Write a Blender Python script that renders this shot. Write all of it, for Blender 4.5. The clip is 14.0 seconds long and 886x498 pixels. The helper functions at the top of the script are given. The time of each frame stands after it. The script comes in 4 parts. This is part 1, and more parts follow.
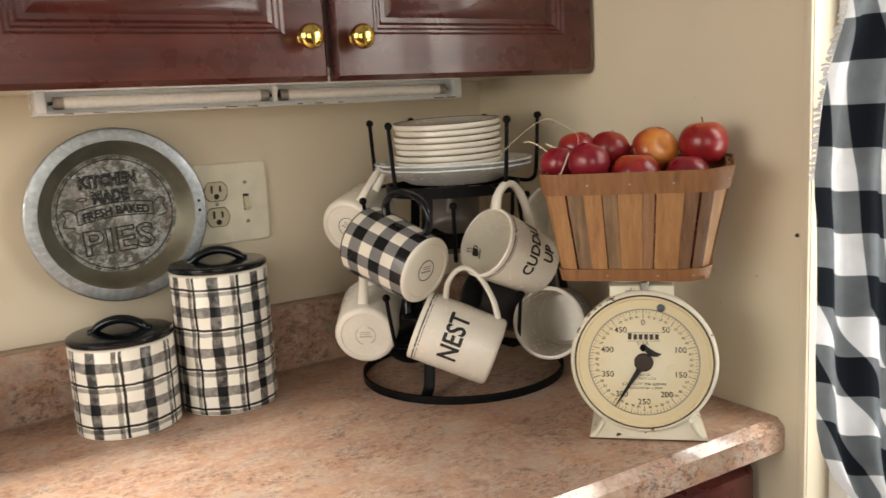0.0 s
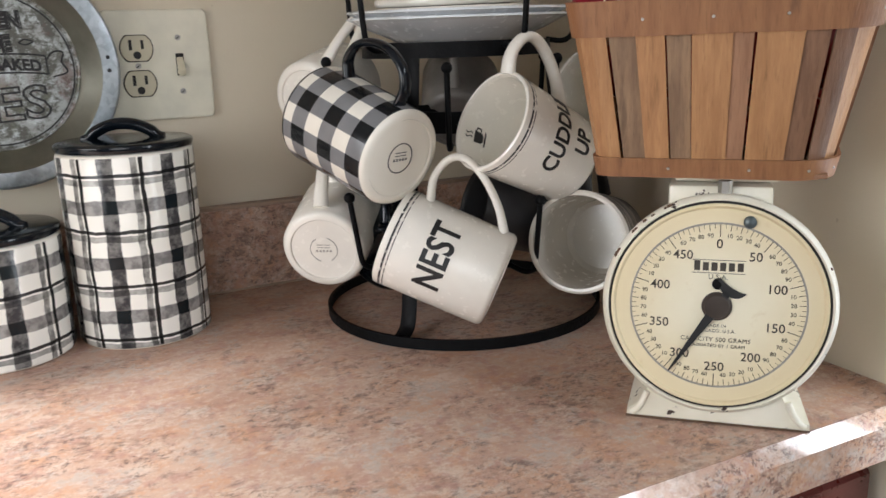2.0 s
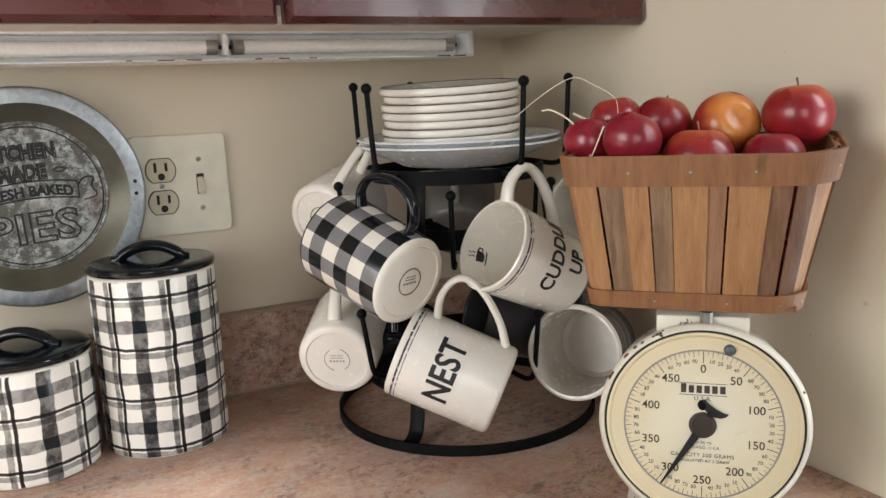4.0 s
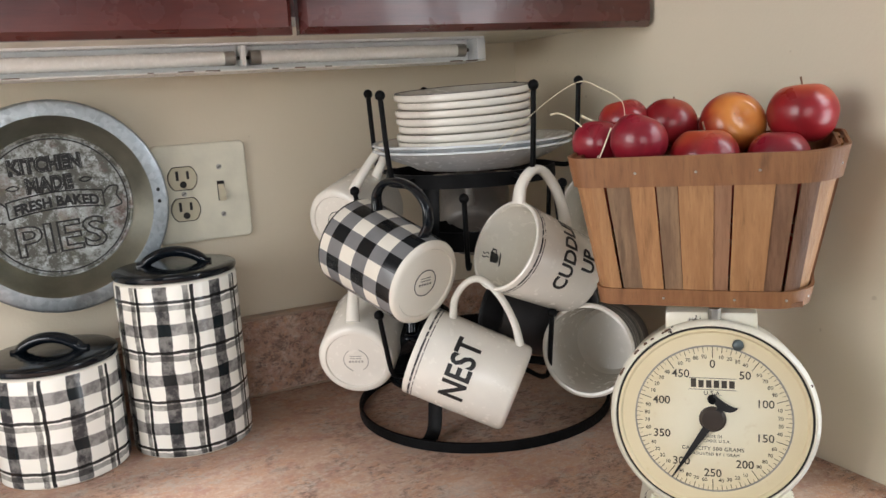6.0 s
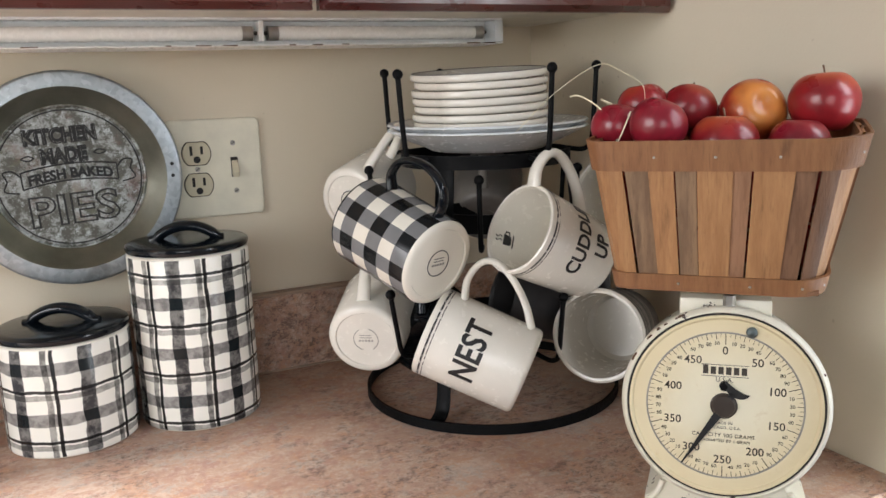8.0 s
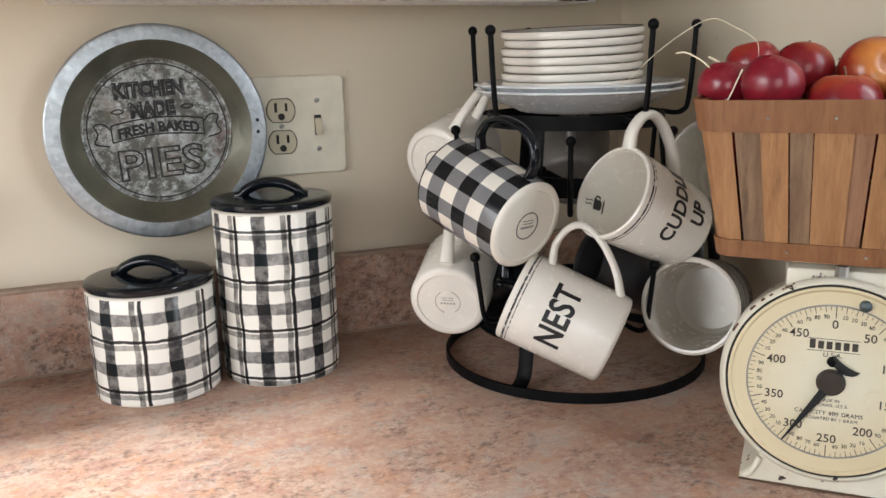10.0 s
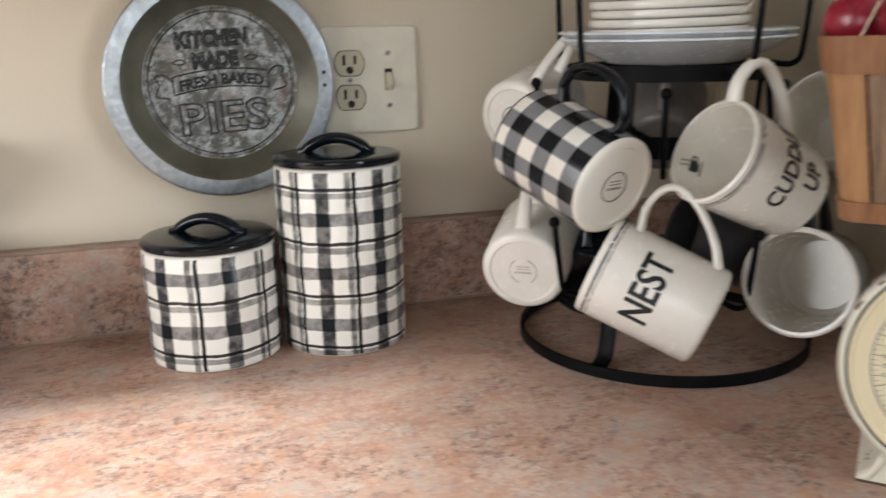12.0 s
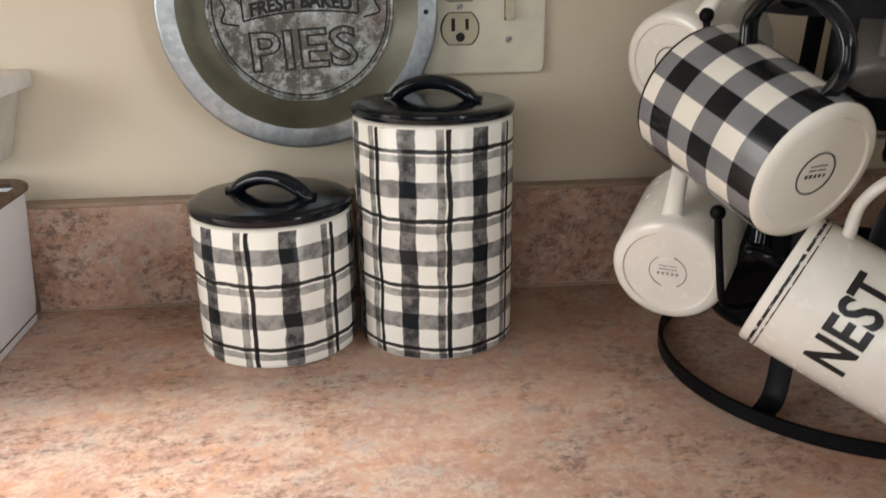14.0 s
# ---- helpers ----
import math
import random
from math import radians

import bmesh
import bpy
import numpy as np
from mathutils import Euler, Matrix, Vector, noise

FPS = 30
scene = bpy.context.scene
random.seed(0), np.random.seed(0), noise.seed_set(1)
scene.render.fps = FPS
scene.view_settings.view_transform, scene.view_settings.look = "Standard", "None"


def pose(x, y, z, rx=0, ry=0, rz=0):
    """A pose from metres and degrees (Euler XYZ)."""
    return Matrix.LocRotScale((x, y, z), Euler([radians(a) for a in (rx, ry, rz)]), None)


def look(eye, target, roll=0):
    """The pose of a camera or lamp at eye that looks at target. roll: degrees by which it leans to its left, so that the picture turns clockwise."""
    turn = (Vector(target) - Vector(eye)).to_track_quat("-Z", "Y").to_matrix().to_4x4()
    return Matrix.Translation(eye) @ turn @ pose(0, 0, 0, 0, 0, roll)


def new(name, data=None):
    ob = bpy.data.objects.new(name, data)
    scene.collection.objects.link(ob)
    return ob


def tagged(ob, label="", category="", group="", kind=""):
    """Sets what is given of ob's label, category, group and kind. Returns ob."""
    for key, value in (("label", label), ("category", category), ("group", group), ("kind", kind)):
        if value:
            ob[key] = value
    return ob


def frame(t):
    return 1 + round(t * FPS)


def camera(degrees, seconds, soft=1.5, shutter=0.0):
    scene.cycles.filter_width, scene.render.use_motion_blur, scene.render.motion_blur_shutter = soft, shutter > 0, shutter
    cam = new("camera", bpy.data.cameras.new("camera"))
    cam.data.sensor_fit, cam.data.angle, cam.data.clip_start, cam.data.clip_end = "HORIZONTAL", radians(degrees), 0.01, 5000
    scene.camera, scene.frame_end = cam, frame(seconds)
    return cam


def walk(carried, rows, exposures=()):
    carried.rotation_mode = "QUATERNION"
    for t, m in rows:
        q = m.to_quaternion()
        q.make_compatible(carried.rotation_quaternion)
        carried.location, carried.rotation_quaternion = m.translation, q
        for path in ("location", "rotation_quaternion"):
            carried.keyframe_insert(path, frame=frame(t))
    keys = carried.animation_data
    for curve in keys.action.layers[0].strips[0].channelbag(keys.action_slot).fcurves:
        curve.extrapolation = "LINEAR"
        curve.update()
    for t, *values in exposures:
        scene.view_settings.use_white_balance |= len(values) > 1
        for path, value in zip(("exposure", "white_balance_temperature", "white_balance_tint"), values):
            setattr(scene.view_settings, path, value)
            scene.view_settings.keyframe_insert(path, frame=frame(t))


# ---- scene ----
cam = camera(56.7, 14.0, shutter=0.5)
PATH = [
    (0, (-0.395, -1.252, 1.293), (0.618, 0.442, 0.969), -3.2),
    (0.5, (-0.394, -1.253, 1.288), (0.556, 0.477, 0.965), -2.4),
    (1, (-0.362, -1.2, 1.266), (0.567, 0.535, 0.912), -1.5),
    (1.5, (-0.245, -1.087, 1.237), (0.648, 0.656, 0.831), -1.4),
    (2, (-0.171, -1.008, 1.196), (0.696, 0.724, 0.698), -1.9),
    (2.5, (-0.159, -1.0, 1.232), (0.71, 0.734, 0.743), -2.3),
    (3, (-0.182, -1.021, 1.26), (0.715, 0.72, 0.854), -2.3),
    (3.5, (-0.204, -1.038, 1.268), (0.705, 0.704, 0.896), -2.3),
    (6, (-0.209, -1.068, 1.273), (0.653, 0.701, 0.914), -3.6),
    (6.5, (-0.213, -1.072, 1.277), (0.638, 0.703, 0.923), -3.5),
    (7, (-0.215, -1.072, 1.275), (0.629, 0.707, 0.924), -2.9),
    (7.5, (-0.216, -1.066, 1.272), (0.625, 0.709, 0.894), -2.6),
    (8, (-0.218, -1.064, 1.266), (0.631, 0.705, 0.879), -2.1),
    (8.5, (-0.225, -1.055, 1.263), (0.611, 0.714, 0.847), -1.5),
    (9, (-0.251, -1.048, 1.258), (0.526, 0.742, 0.818), -1.0),
    (9.2, (-0.256, -1.044, 1.257), (0.496, 0.755, 0.813), -0.9),
    (11.3, (-0.198, -1.031, 1.239), (0.461, 0.801, 0.783), -1.9),
    (11.5, (-0.198, -1.024, 1.235), (0.439, 0.815, 0.775), -1.8),
    (12, (-0.211, -0.975, 1.222), (0.314, 0.889, 0.724), -1.3),
    (12.5, (-0.24, -0.893, 1.214), (0.222, 0.978, 0.682), -0.7),
    (13, (-0.234, -0.847, 1.214), (0.188, 1.03, 0.67), 0.1),
    (13.5, (-0.176, -0.794, 1.218), (0.123, 1.096, 0.636), 0.9),
    (14, (-0.144, -0.786, 1.213), (0.048, 1.094, 0.558), -0.7),
]
walk(cam, [(t, look(eye, target, roll)) for t, eye, target, roll in PATH],
     [(0, 0.38, 7450, 10), (0.5, 0.21, 7250, 10), (1, 0.13, 7050, 10), (1.5, 0.37, 6650, 10), (2, 0.61, 6150, 10), (2.5, 0.55, 6250, 10), (3, 0.61, 6400, 10), (8, 0.63, 6250, 10), (9.2, 0.61, 6250, 10), (11.5, 0.57, 6200, 10), (12.5, 0.43, 6250, 10), (14, 0.39, 6500, 10)])

# ---- world and light ----
world = bpy.data.worlds.new("sky")
scene.world = world
world.use_nodes = True
wn = world.node_tree
sky = wn.nodes.new("ShaderNodeTexSky")
sky.sky_type, sky.sun_disc = "NISHITA", False
sky.sun_elevation, sky.sun_rotation = radians(38), radians(261)
wn.links.new(sky.outputs[0], wn.nodes["Background"].inputs[0])
wn.nodes["Background"].inputs[1].default_value = 0.075


def area_lamp(name, m, width, height, watts, colour):
    data = bpy.data.lights.new(name, "AREA")
    data.shape, data.size, data.size_y, data.energy, data.color = "RECTANGLE", width, height, watts, colour
    lamp = new(name, data)
    lamp.matrix_world = m
    return lamp


# daylight through the window beside the counter and an inferred window at the left
area_lamp("window_daylight", look((0.60, -1.03, 1.27), (-0.40, -0.85, 1.12)), 0.50, 0.95, 9.5, (0.95, 0.98, 1.0))
# added fill light from behind; no window is known there
area_lamp("rear_fill_light", look((-0.85, -2.75, 1.35), (-0.2, 0.0, 1.12)), 1.2, 1.1, 8.5, (1.0, 0.97, 0.93))
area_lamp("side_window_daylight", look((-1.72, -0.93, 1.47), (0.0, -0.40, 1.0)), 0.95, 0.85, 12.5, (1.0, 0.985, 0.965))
sun_data = bpy.data.lights.new("sun", "SUN")
sun_data.energy, sun_data.angle, sun_data.color = 6.5, radians(7.0), (1.0, 0.97, 0.93)
sun = new("sun", sun_data)
sun.matrix_world = look((-1.60, -0.42, 1.85), (-0.40, -0.235, 0.90))


# ---- materials ----
class Graph:
    """Small shorthand to wire shader nodes."""

    def __init__(self, name):
        self.m = bpy.data.materials.new(name)
        self.m.use_nodes = True
        self.t = self.m.node_tree
        self.b = self.t.nodes["Principled BSDF"]
        self.co = self.t.nodes.new("ShaderNodeTexCoord")

    def put(self, value, socket):
        if isinstance(value, bpy.types.NodeSocket):
            self.t.links.new(value, socket)
        else:
            socket.default_value = value

    def math(self, op, a, b=0.0, c=0.0):
        n = self.t.nodes.new("ShaderNodeMath")
        n.operation = op
        for v, s in zip((a, b, c), n.inputs):
            self.put(v, s)
        return n.outputs[0]

    def noise(self, scale, detail=4.0, rough=0.55, stretch=(1, 1, 1)):
        mp = self.t.nodes.new("ShaderNodeMapping")
        mp.inputs["Scale"].default_value = stretch
        self.t.links.new(self.co.outputs["Object"], mp.inputs[0])
        n = self.t.nodes.new("ShaderNodeTexNoise")
        n.inputs["Scale"].default_value, n.inputs["Detail"].default_value, n.inputs["Roughness"].default_value = scale, detail, rough
        self.t.links.new(mp.outputs[0], n.inputs[0])
        return n.outputs[0]

    def ramp(self, v, lo, hi, a=0.0, b=1.0):
        n = self.t.nodes.new("ShaderNodeMapRange")
        n.interpolation_type = "SMOOTHSTEP"
        for s, x in zip(n.inputs, (v, lo, hi, a, b)):
            self.put(x, s)
        return n.outputs[0]

    def mix(self, f, a, b, kind="MIX"):
        n = self.t.nodes.new("ShaderNodeMix")
        n.data_type, n.blend_type = "RGBA", kind
        self.put(f, n.inputs[0])
        for v, s in ((a, n.inputs[6]), (b, n.inputs[7])):
            self.put((*v, 1) if isinstance(v, tuple) else v, s)
        return n.outputs[2]

    def axes(self):
        n = self.t.nodes.new("ShaderNodeSeparateXYZ")
        self.t.links.new(self.co.outputs["Object"], n.inputs[0])
        return n.outputs

    def stripe(self, v, period, offset, width, soft):
        f = self.math("FRACT", self.math("ADD", self.math("DIVIDE", v, period), offset))
        d = self.math("MULTIPLY", self.math("ABSOLUTE", self.math("SUBTRACT", f, 0.5)), period)
        return self.ramp(d, width / 2 - soft, width / 2 + soft, 1.0, 0.0)

    def random(self):
        return self.t.nodes.new("ShaderNodeObjectInfo").outputs["Random"]

    def done(self, colour, rough=0.5, metal=0.0, bump=None, height=0.0005, coat=0.0, spec=0.5):
        self.put((*colour, 1) if isinstance(colour, tuple) else colour, self.b.inputs["Base Color"])
        self.put(rough, self.b.inputs["Roughness"])
        self.put(metal, self.b.inputs["Metallic"])
        self.b.inputs["Specular IOR Level"].default_value = spec
        self.b.inputs["Coat Weight"].default_value = coat
        self.b.inputs["Coat Roughness"].default_value = 0.08
        if bump is not None:
            n = self.t.nodes.new("ShaderNodeBump")
            n.inputs["Distance"].default_value, n.inputs["Strength"].default_value = height, 1.0
            self.t.links.new(bump, n.inputs["Height"])
            self.t.links.new(n.outputs[0], self.b.inputs["Normal"])
        return self.m


def plain(name, colour, rough=0.5, metal=0.0, vary=0.12, scale=30.0, height=0.0002, coat=0.0, spec=0.5):
    g = Graph(name)
    n1, n2 = g.noise(scale), g.noise(scale * 7, 2)
    dark = tuple(c * (1 - vary) for c in colour)
    light = tuple(min(1, c * (1 + vary)) for c in colour)
    col = g.mix(g.ramp(n1, 0.35, 0.65), dark, light)
    return g.done(col, g.ramp(n2, 0.3, 0.7, max(0.02, rough - 0.06), min(1, rough + 0.06)), metal, n2, height, coat, spec)


def wall_paint():
    g = Graph("beige_wall_paint")
    big, mid, fine = g.noise(1.7, 3), g.noise(11, 4), g.noise(260, 3)
    col = g.mix(g.ramp(big, 0.3, 0.7), (0.65, 0.575, 0.45), (0.69, 0.615, 0.485))
    col = g.mix(g.ramp(mid, 0.60, 0.78, 0.0, 0.10), col, (0.50, 0.43, 0.32))
    specks = g.ramp(g.noise(55, 2), 0.735, 0.77, 0.0, 0.35)
    col = g.mix(specks, col, (0.35, 0.27, 0.19))
    return g.done(col, 0.62, 0.0, fine, 0.0002, 0, 0.35)


def laminate(name="pink_brown_laminate", gloss=0.40):
    g = Graph(name)
    big, cloud, patch, grit = g.noise(7, 6, 0.65), g.noise(24, 9, 0.8, (1, 1.25, 1)), g.noise(9, 5, 0.7), g.noise(330, 4, 0.8)
    col = g.mix(g.ramp(big, 0.36, 0.64), (0.43, 0.262, 0.188), (0.52, 0.355, 0.268))
    col = g.mix(g.ramp(cloud, 0.50, 0.59, 0, 0.6), col, (0.61, 0.48, 0.385))
    col = g.mix(g.ramp(g.noise(31, 8, 0.8), 0.50, 0.59, 0, 0.6), col, (0.52, 0.275, 0.155))
    col = g.mix(g.ramp(g.noise(46, 8, 0.8), 0.52, 0.58, 0, 0.6), col, (0.38, 0.20, 0.16))
    col = g.mix(g.ramp(g.noise(28, 9, 0.85), 0.53, 0.58, 0, 0.6), col, (0.42, 0.385, 0.345))
    col = g.mix(g.ramp(g.noise(120, 7, 0.8), 0.52, 0.58, 0, 0.35), col, (0.64, 0.53, 0.45))
    near_fleck = g.ramp(patch, 0.46, 0.56, 0.12, 1.0)
    fleck = g.ramp(g.noise(130, 8, 0.85, (0.7, 1, 1)), 0.53, 0.56, 0, 0.78)
    col = g.mix(g.math("MULTIPLY", fleck, near_fleck), col, (0.13, 0.085, 0.07))
    vein = g.ramp(g.noise(40, 9, 0.88, (0.8, 1.5, 1)), 0.54, 0.563, 0, 0.66)
    col = g.mix(g.math("MULTIPLY", vein, near_fleck), col, (0.17, 0.10, 0.08))
    col = g.mix(g.ramp(grit, 0.56, 0.68, 0, 0.4), col, (0.27, 0.165, 0.125))
    return g.done(col, g.ramp(cloud, 0.3, 0.7, gloss, gloss + 0.10), 0, grit, 0.0002 * (gloss > 0.3), 0, 0.5)


def cherry():
    g = Graph("dark_cherry_wood")
    grain, fine = g.noise(9, 6, 0.6, (1, 6, 6)), g.noise(60, 5, 0.6, (0.6, 8, 8))
    col = g.mix(g.ramp(grain, 0.3, 0.7), (0.060, 0.0125, 0.0105), (0.105, 0.024, 0.019))
    col = g.mix(g.ramp(fine, 0.52, 0.75, 0, 0.5), col, (0.035, 0.007, 0.005))
    return g.done(col, g.ramp(g.noise(18, 4), 0.3, 0.7, 0.24, 0.36), 0, fine, 0.0002, 0.25)


def splint(name, a, b):
    g = Graph(name)
    grain, fine, blot = g.noise(30, 6, 0.65, (4, 4, 0.35)), g.noise(120, 4, 0.6, (5, 5, 0.25)), g.noise(9, 4)
    col = g.mix(g.ramp(grain, 0.3, 0.7), a, b)
    col = g.mix(g.ramp(fine, 0.54, 0.72, 0, 0.4), col, tuple(c * 0.5 for c in a))
    col = g.mix(g.ramp(g.noise(14, 5, 0.7, (5, 5, 0.5)), 0.56, 0.70, 0, 0.6), col, tuple(c * 0.4 for c in a))
    col = g.mix(g.ramp(blot, 0.55, 0.75, 0, 0.5), col, tuple(c * 0.6 for c in b))
    col = g.mix(g.math("MULTIPLY", g.random(), 0.35), col, tuple(c * 0.55 for c in a))
    return g.done(col, 0.5, 0, fine, 0.0004)


def galvanised():
    g = Graph("galvanised_steel")
    v = g.t.nodes.new("ShaderNodeTexVoronoi")
    v.inputs["Scale"].default_value = 190
    g.t.links.new(g.co.outputs["Object"], v.inputs[0])
    sp = g.t.nodes.new("ShaderNodeSeparateColor")
    g.t.links.new(v.outputs["Color"], sp.inputs[0])
    col = g.mix(sp.outputs[0], (0.36, 0.395, 0.42), (0.48, 0.52, 0.545))
    col = g.mix(g.ramp(g.noise(26, 5), 0.58, 0.75, 0, 0.6), col, (0.17, 0.17, 0.16))
    return g.done(col, g.ramp(sp.outputs[1], 0, 1, 0.32, 0.5), 0.85, g.noise(180, 3), 0.0002)


def worn_tin():
    g = Graph("worn_embossed_tin")
    n, m, f = g.noise(45, 8, 0.8), g.noise(110, 6, 0.75), g.noise(260, 3)
    col = g.mix(g.ramp(n, 0.46, 0.58), (0.10, 0.10, 0.085), (0.33, 0.345, 0.335))
    col = g.mix(g.ramp(m, 0.53, 0.63, 0, 0.75), col, (0.52, 0.555, 0.57))
    col = g.mix(g.ramp(g.noise(20, 6, 0.7), 0.54, 0.66, 0, 0.6), col, (0.15, 0.085, 0.072))
    col = g.mix(g.ramp(g.noise(15, 5, 0.7), 0.56, 0.68, 0, 0.45), col, (0.17, 0.18, 0.10))
    return g.done(col, 0.45, 0.45, f, 0.0008)


def dull_tin():
    g = Graph("dull_tin_slope")
    n = g.noise(12, 5, 0.6)
    col = g.mix(g.ramp(n, 0.3, 0.7), (0.34, 0.335, 0.275), (0.52, 0.51, 0.43))
    return g.done(col, 0.30, 1.0, g.noise(160, 3), 0.0003)


def canister_plaid(name, count, turn, ph, lift, tall):
    g = Graph(name)
    x, y, z = g.axes()
    wob = g.math("MULTIPLY", g.math("SUBTRACT", g.noise(38, 3), 0.5), 0.006)
    wash = g.noise(85, 4, 0.65)
    a = g.math("ADD", g.math("MULTIPLY", g.math("ARCTAN2", y, x), 0.0675), wob)
    h = g.math("ADD", z, wob)
    pa = 0.0675 * math.tau / count
    wide_v = g.stripe(a, pa, turn, 0.0145, 0.0006)
    thin_v = g.math("MAXIMUM", g.stripe(a, pa, turn + 0.445, 0.0040, 0.0004), g.math("MULTIPLY", g.stripe(a, pa, turn + 0.555, 0.0064, 0.0004), g.ramp(wash, 0.36, 0.66, 0.55, 0.85)))
    wide_h = g.stripe(h, ph, lift, 0.0135, 0.0006)
    thin_h = g.math("MAXIMUM", g.math("MULTIPLY", g.stripe(h, ph, lift + 0.56, 0.0058, 0.0004), g.ramp(wash, 0.36, 0.66, 0.50, 0.72)), g.stripe(h, ph, lift + 0.445, 0.0034, 0.0004))
    col = g.mix(g.ramp(g.noise(16, 3), 0.3, 0.7), (0.81, 0.785, 0.71), (0.86, 0.835, 0.77))
    col = g.mix(g.math("MULTIPLY", wide_h, g.ramp(wash, 0.36, 0.66, 0.72, 0.95)), col, (0.135, 0.127, 0.125))
    col = g.mix(g.math("MULTIPLY", wide_v, g.ramp(wash, 0.36, 0.66, 1.0, 0.80)), col, (0.045, 0.044, 0.047))
    col = g.mix(g.math("MULTIPLY", wide_v, g.math("MULTIPLY", wide_h, 0.9)), col, (0.004, 0.008, 0.010))
    col = g.mix(g.math("MULTIPLY", thin_v, 0.98), col, (0.008, 0.008, 0.009))
    col = g.mix(g.math("MULTIPLY", thin_h, 0.96), col, (0.008, 0.008, 0.009))
    edge = g.math("MAXIMUM", g.ramp(z, 0.0012, 0.0022, 1.0, 0.0), g.ramp(z, tall - 0.0030, tall - 0.0022, 0.0, 1.0))
    col = g.mix(edge, col, (0.82, 0.77, 0.67))
    return g.done(col, 0.18, 0, wash, 0.0001, 0.0, 0.25)


def gingham(name, radius, cell, turn, white, grey, black, flat=False, top=None, row=None, lift=0.3):
    g = Graph(name)
    x, y, z = g.axes()
    row = row or cell
    if flat:      # gathered cloth: the stripes lean, more so below the tie
        low = g.math("MAXIMUM", g.math("SUBTRACT", 0.27, z), 0.0)
        a = g.math("ADD", g.math("SUBTRACT", y, g.math("MULTIPLY", z, 0.11)), g.math("MULTIPLY", low, 0.45))
    else:
        a = g.math("MULTIPLY", g.math("ARCTAN2", y, x), radius)
    s1 = g.stripe(a, 2 * cell, turn, cell, 0.0003)
    s2 = g.stripe(z, 2 * row, lift, row, 0.0003)
    one = g.math("MAXIMUM", s1, s2)
    both = g.math("MULTIPLY", s1, s2)
    tone = g.noise(40, 4)
    col = g.mix(g.ramp(tone, 0.3, 0.7), white, tuple(c * 0.93 for c in white))
    col = g.mix(one, col, g.mix(g.ramp(tone, 0.3, 0.7), grey, tuple(c * 0.85 for c in grey)))
    col = g.mix(both, col, black)
    if top:
        col = g.mix(g.ramp(z, top[0], top[0] + 0.0006, 1.0, 0.0), col, white)
        col = g.mix(g.ramp(z, top[1], top[1] + 0.0006, 0.0, 1.0), col, (0.02, 0.02, 0.02))
    if flat:
        weave = g.noise(700, 2)
        m = g.done(col, 0.9, 0, weave, 0.0005, 0, 0.2)
        thin = g.t.nodes.new("ShaderNodeBsdfTranslucent")
        both_sides = g.t.nodes.new("ShaderNodeMixShader")
        both_sides.inputs[0].default_value = 0.50
        g.t.links.new(col, thin.inputs[0])
        g.t.links.new(g.b.outputs[0], both_sides.inputs[1])
        g.t.links.new(thin.outputs[0], both_sides.inputs[2])
        g.t.links.new(both_sides.outputs[0], g.t.nodes["Material Output"].inputs[0])
        return m
    return g.done(col, 0.18, 0, None, 0, 0.0, 0.25)


def apple_skin(name, base, blush, amount):
    g = Graph(name)
    x, y, z = g.axes()
    streak = g.noise(60, 5, 0.6, (1, 1, 0.25))
    n = g.noise(16, 4)
    col = g.mix(g.ramp(streak, 0.35, 0.7), tuple(c * 0.7 for c in base), base)
    top = g.ramp(g.math("ADD", z, g.math("MULTIPLY", g.math("SUBTRACT", n, 0.5), 0.05)), 0.006, 0.028, 0.0, amount)
    col = g.mix(top, col, blush)
    spots = g.ramp(g.noise(150, 2), 0.70, 0.74, 0, 0.55)
    col = g.mix(spots, col, (0.12, 0.02, 0.015))
    return g.done(col, g.ramp(n, 0.3, 0.7, 0.26, 0.36), 0, g.noise(90, 2), 0.0002, 0.15)


def enamel_worn():
    g = Graph("worn_cream_enamel")
    n, m = g.noise(16, 5, 0.6), g.noise(48, 6, 0.7)
    col = g.mix(g.ramp(n, 0.3, 0.7), (0.70, 0.655, 0.52), (0.80, 0.765, 0.645))
    chip = g.ramp(g.math("ADD", m, g.math("MULTIPLY", n, 0.25)), 0.755, 0.775)
    col = g.mix(chip, col, (0.045, 0.028, 0.02))
    return g.done(col, g.ramp(chip, 0, 1, 0.28, 0.7), 0, m, 0.0003, 0.15)


def dial_paper():
    g = Graph("yellowed_dial")
    x, y, z = g.axes()
    n, m = g.noise(10, 4), g.noise(50, 5, 0.7)
    away = g.math("SQRT", g.math("ADD", g.math("MULTIPLY", x, x), g.math("MULTIPLY", y, y)))
    age = g.ramp(g.math("ADD", away, g.math("MULTIPLY", g.math("SUBTRACT", n, 0.5), 0.05)), 0.012, 0.082)
    col = g.mix(age, (0.78, 0.72, 0.545), (0.71, 0.60, 0.38))
    col = g.mix(g.ramp(m, 0.60, 0.75, 0, 0.35), col, (0.55, 0.40, 0.19))
    return g.done(col, 0.42)


def cream_china(name, colour=(0.80, 0.765, 0.69)):
    return plain(name, colour, 0.22, 0, 0.035, 18, 0.00015, 0.25)


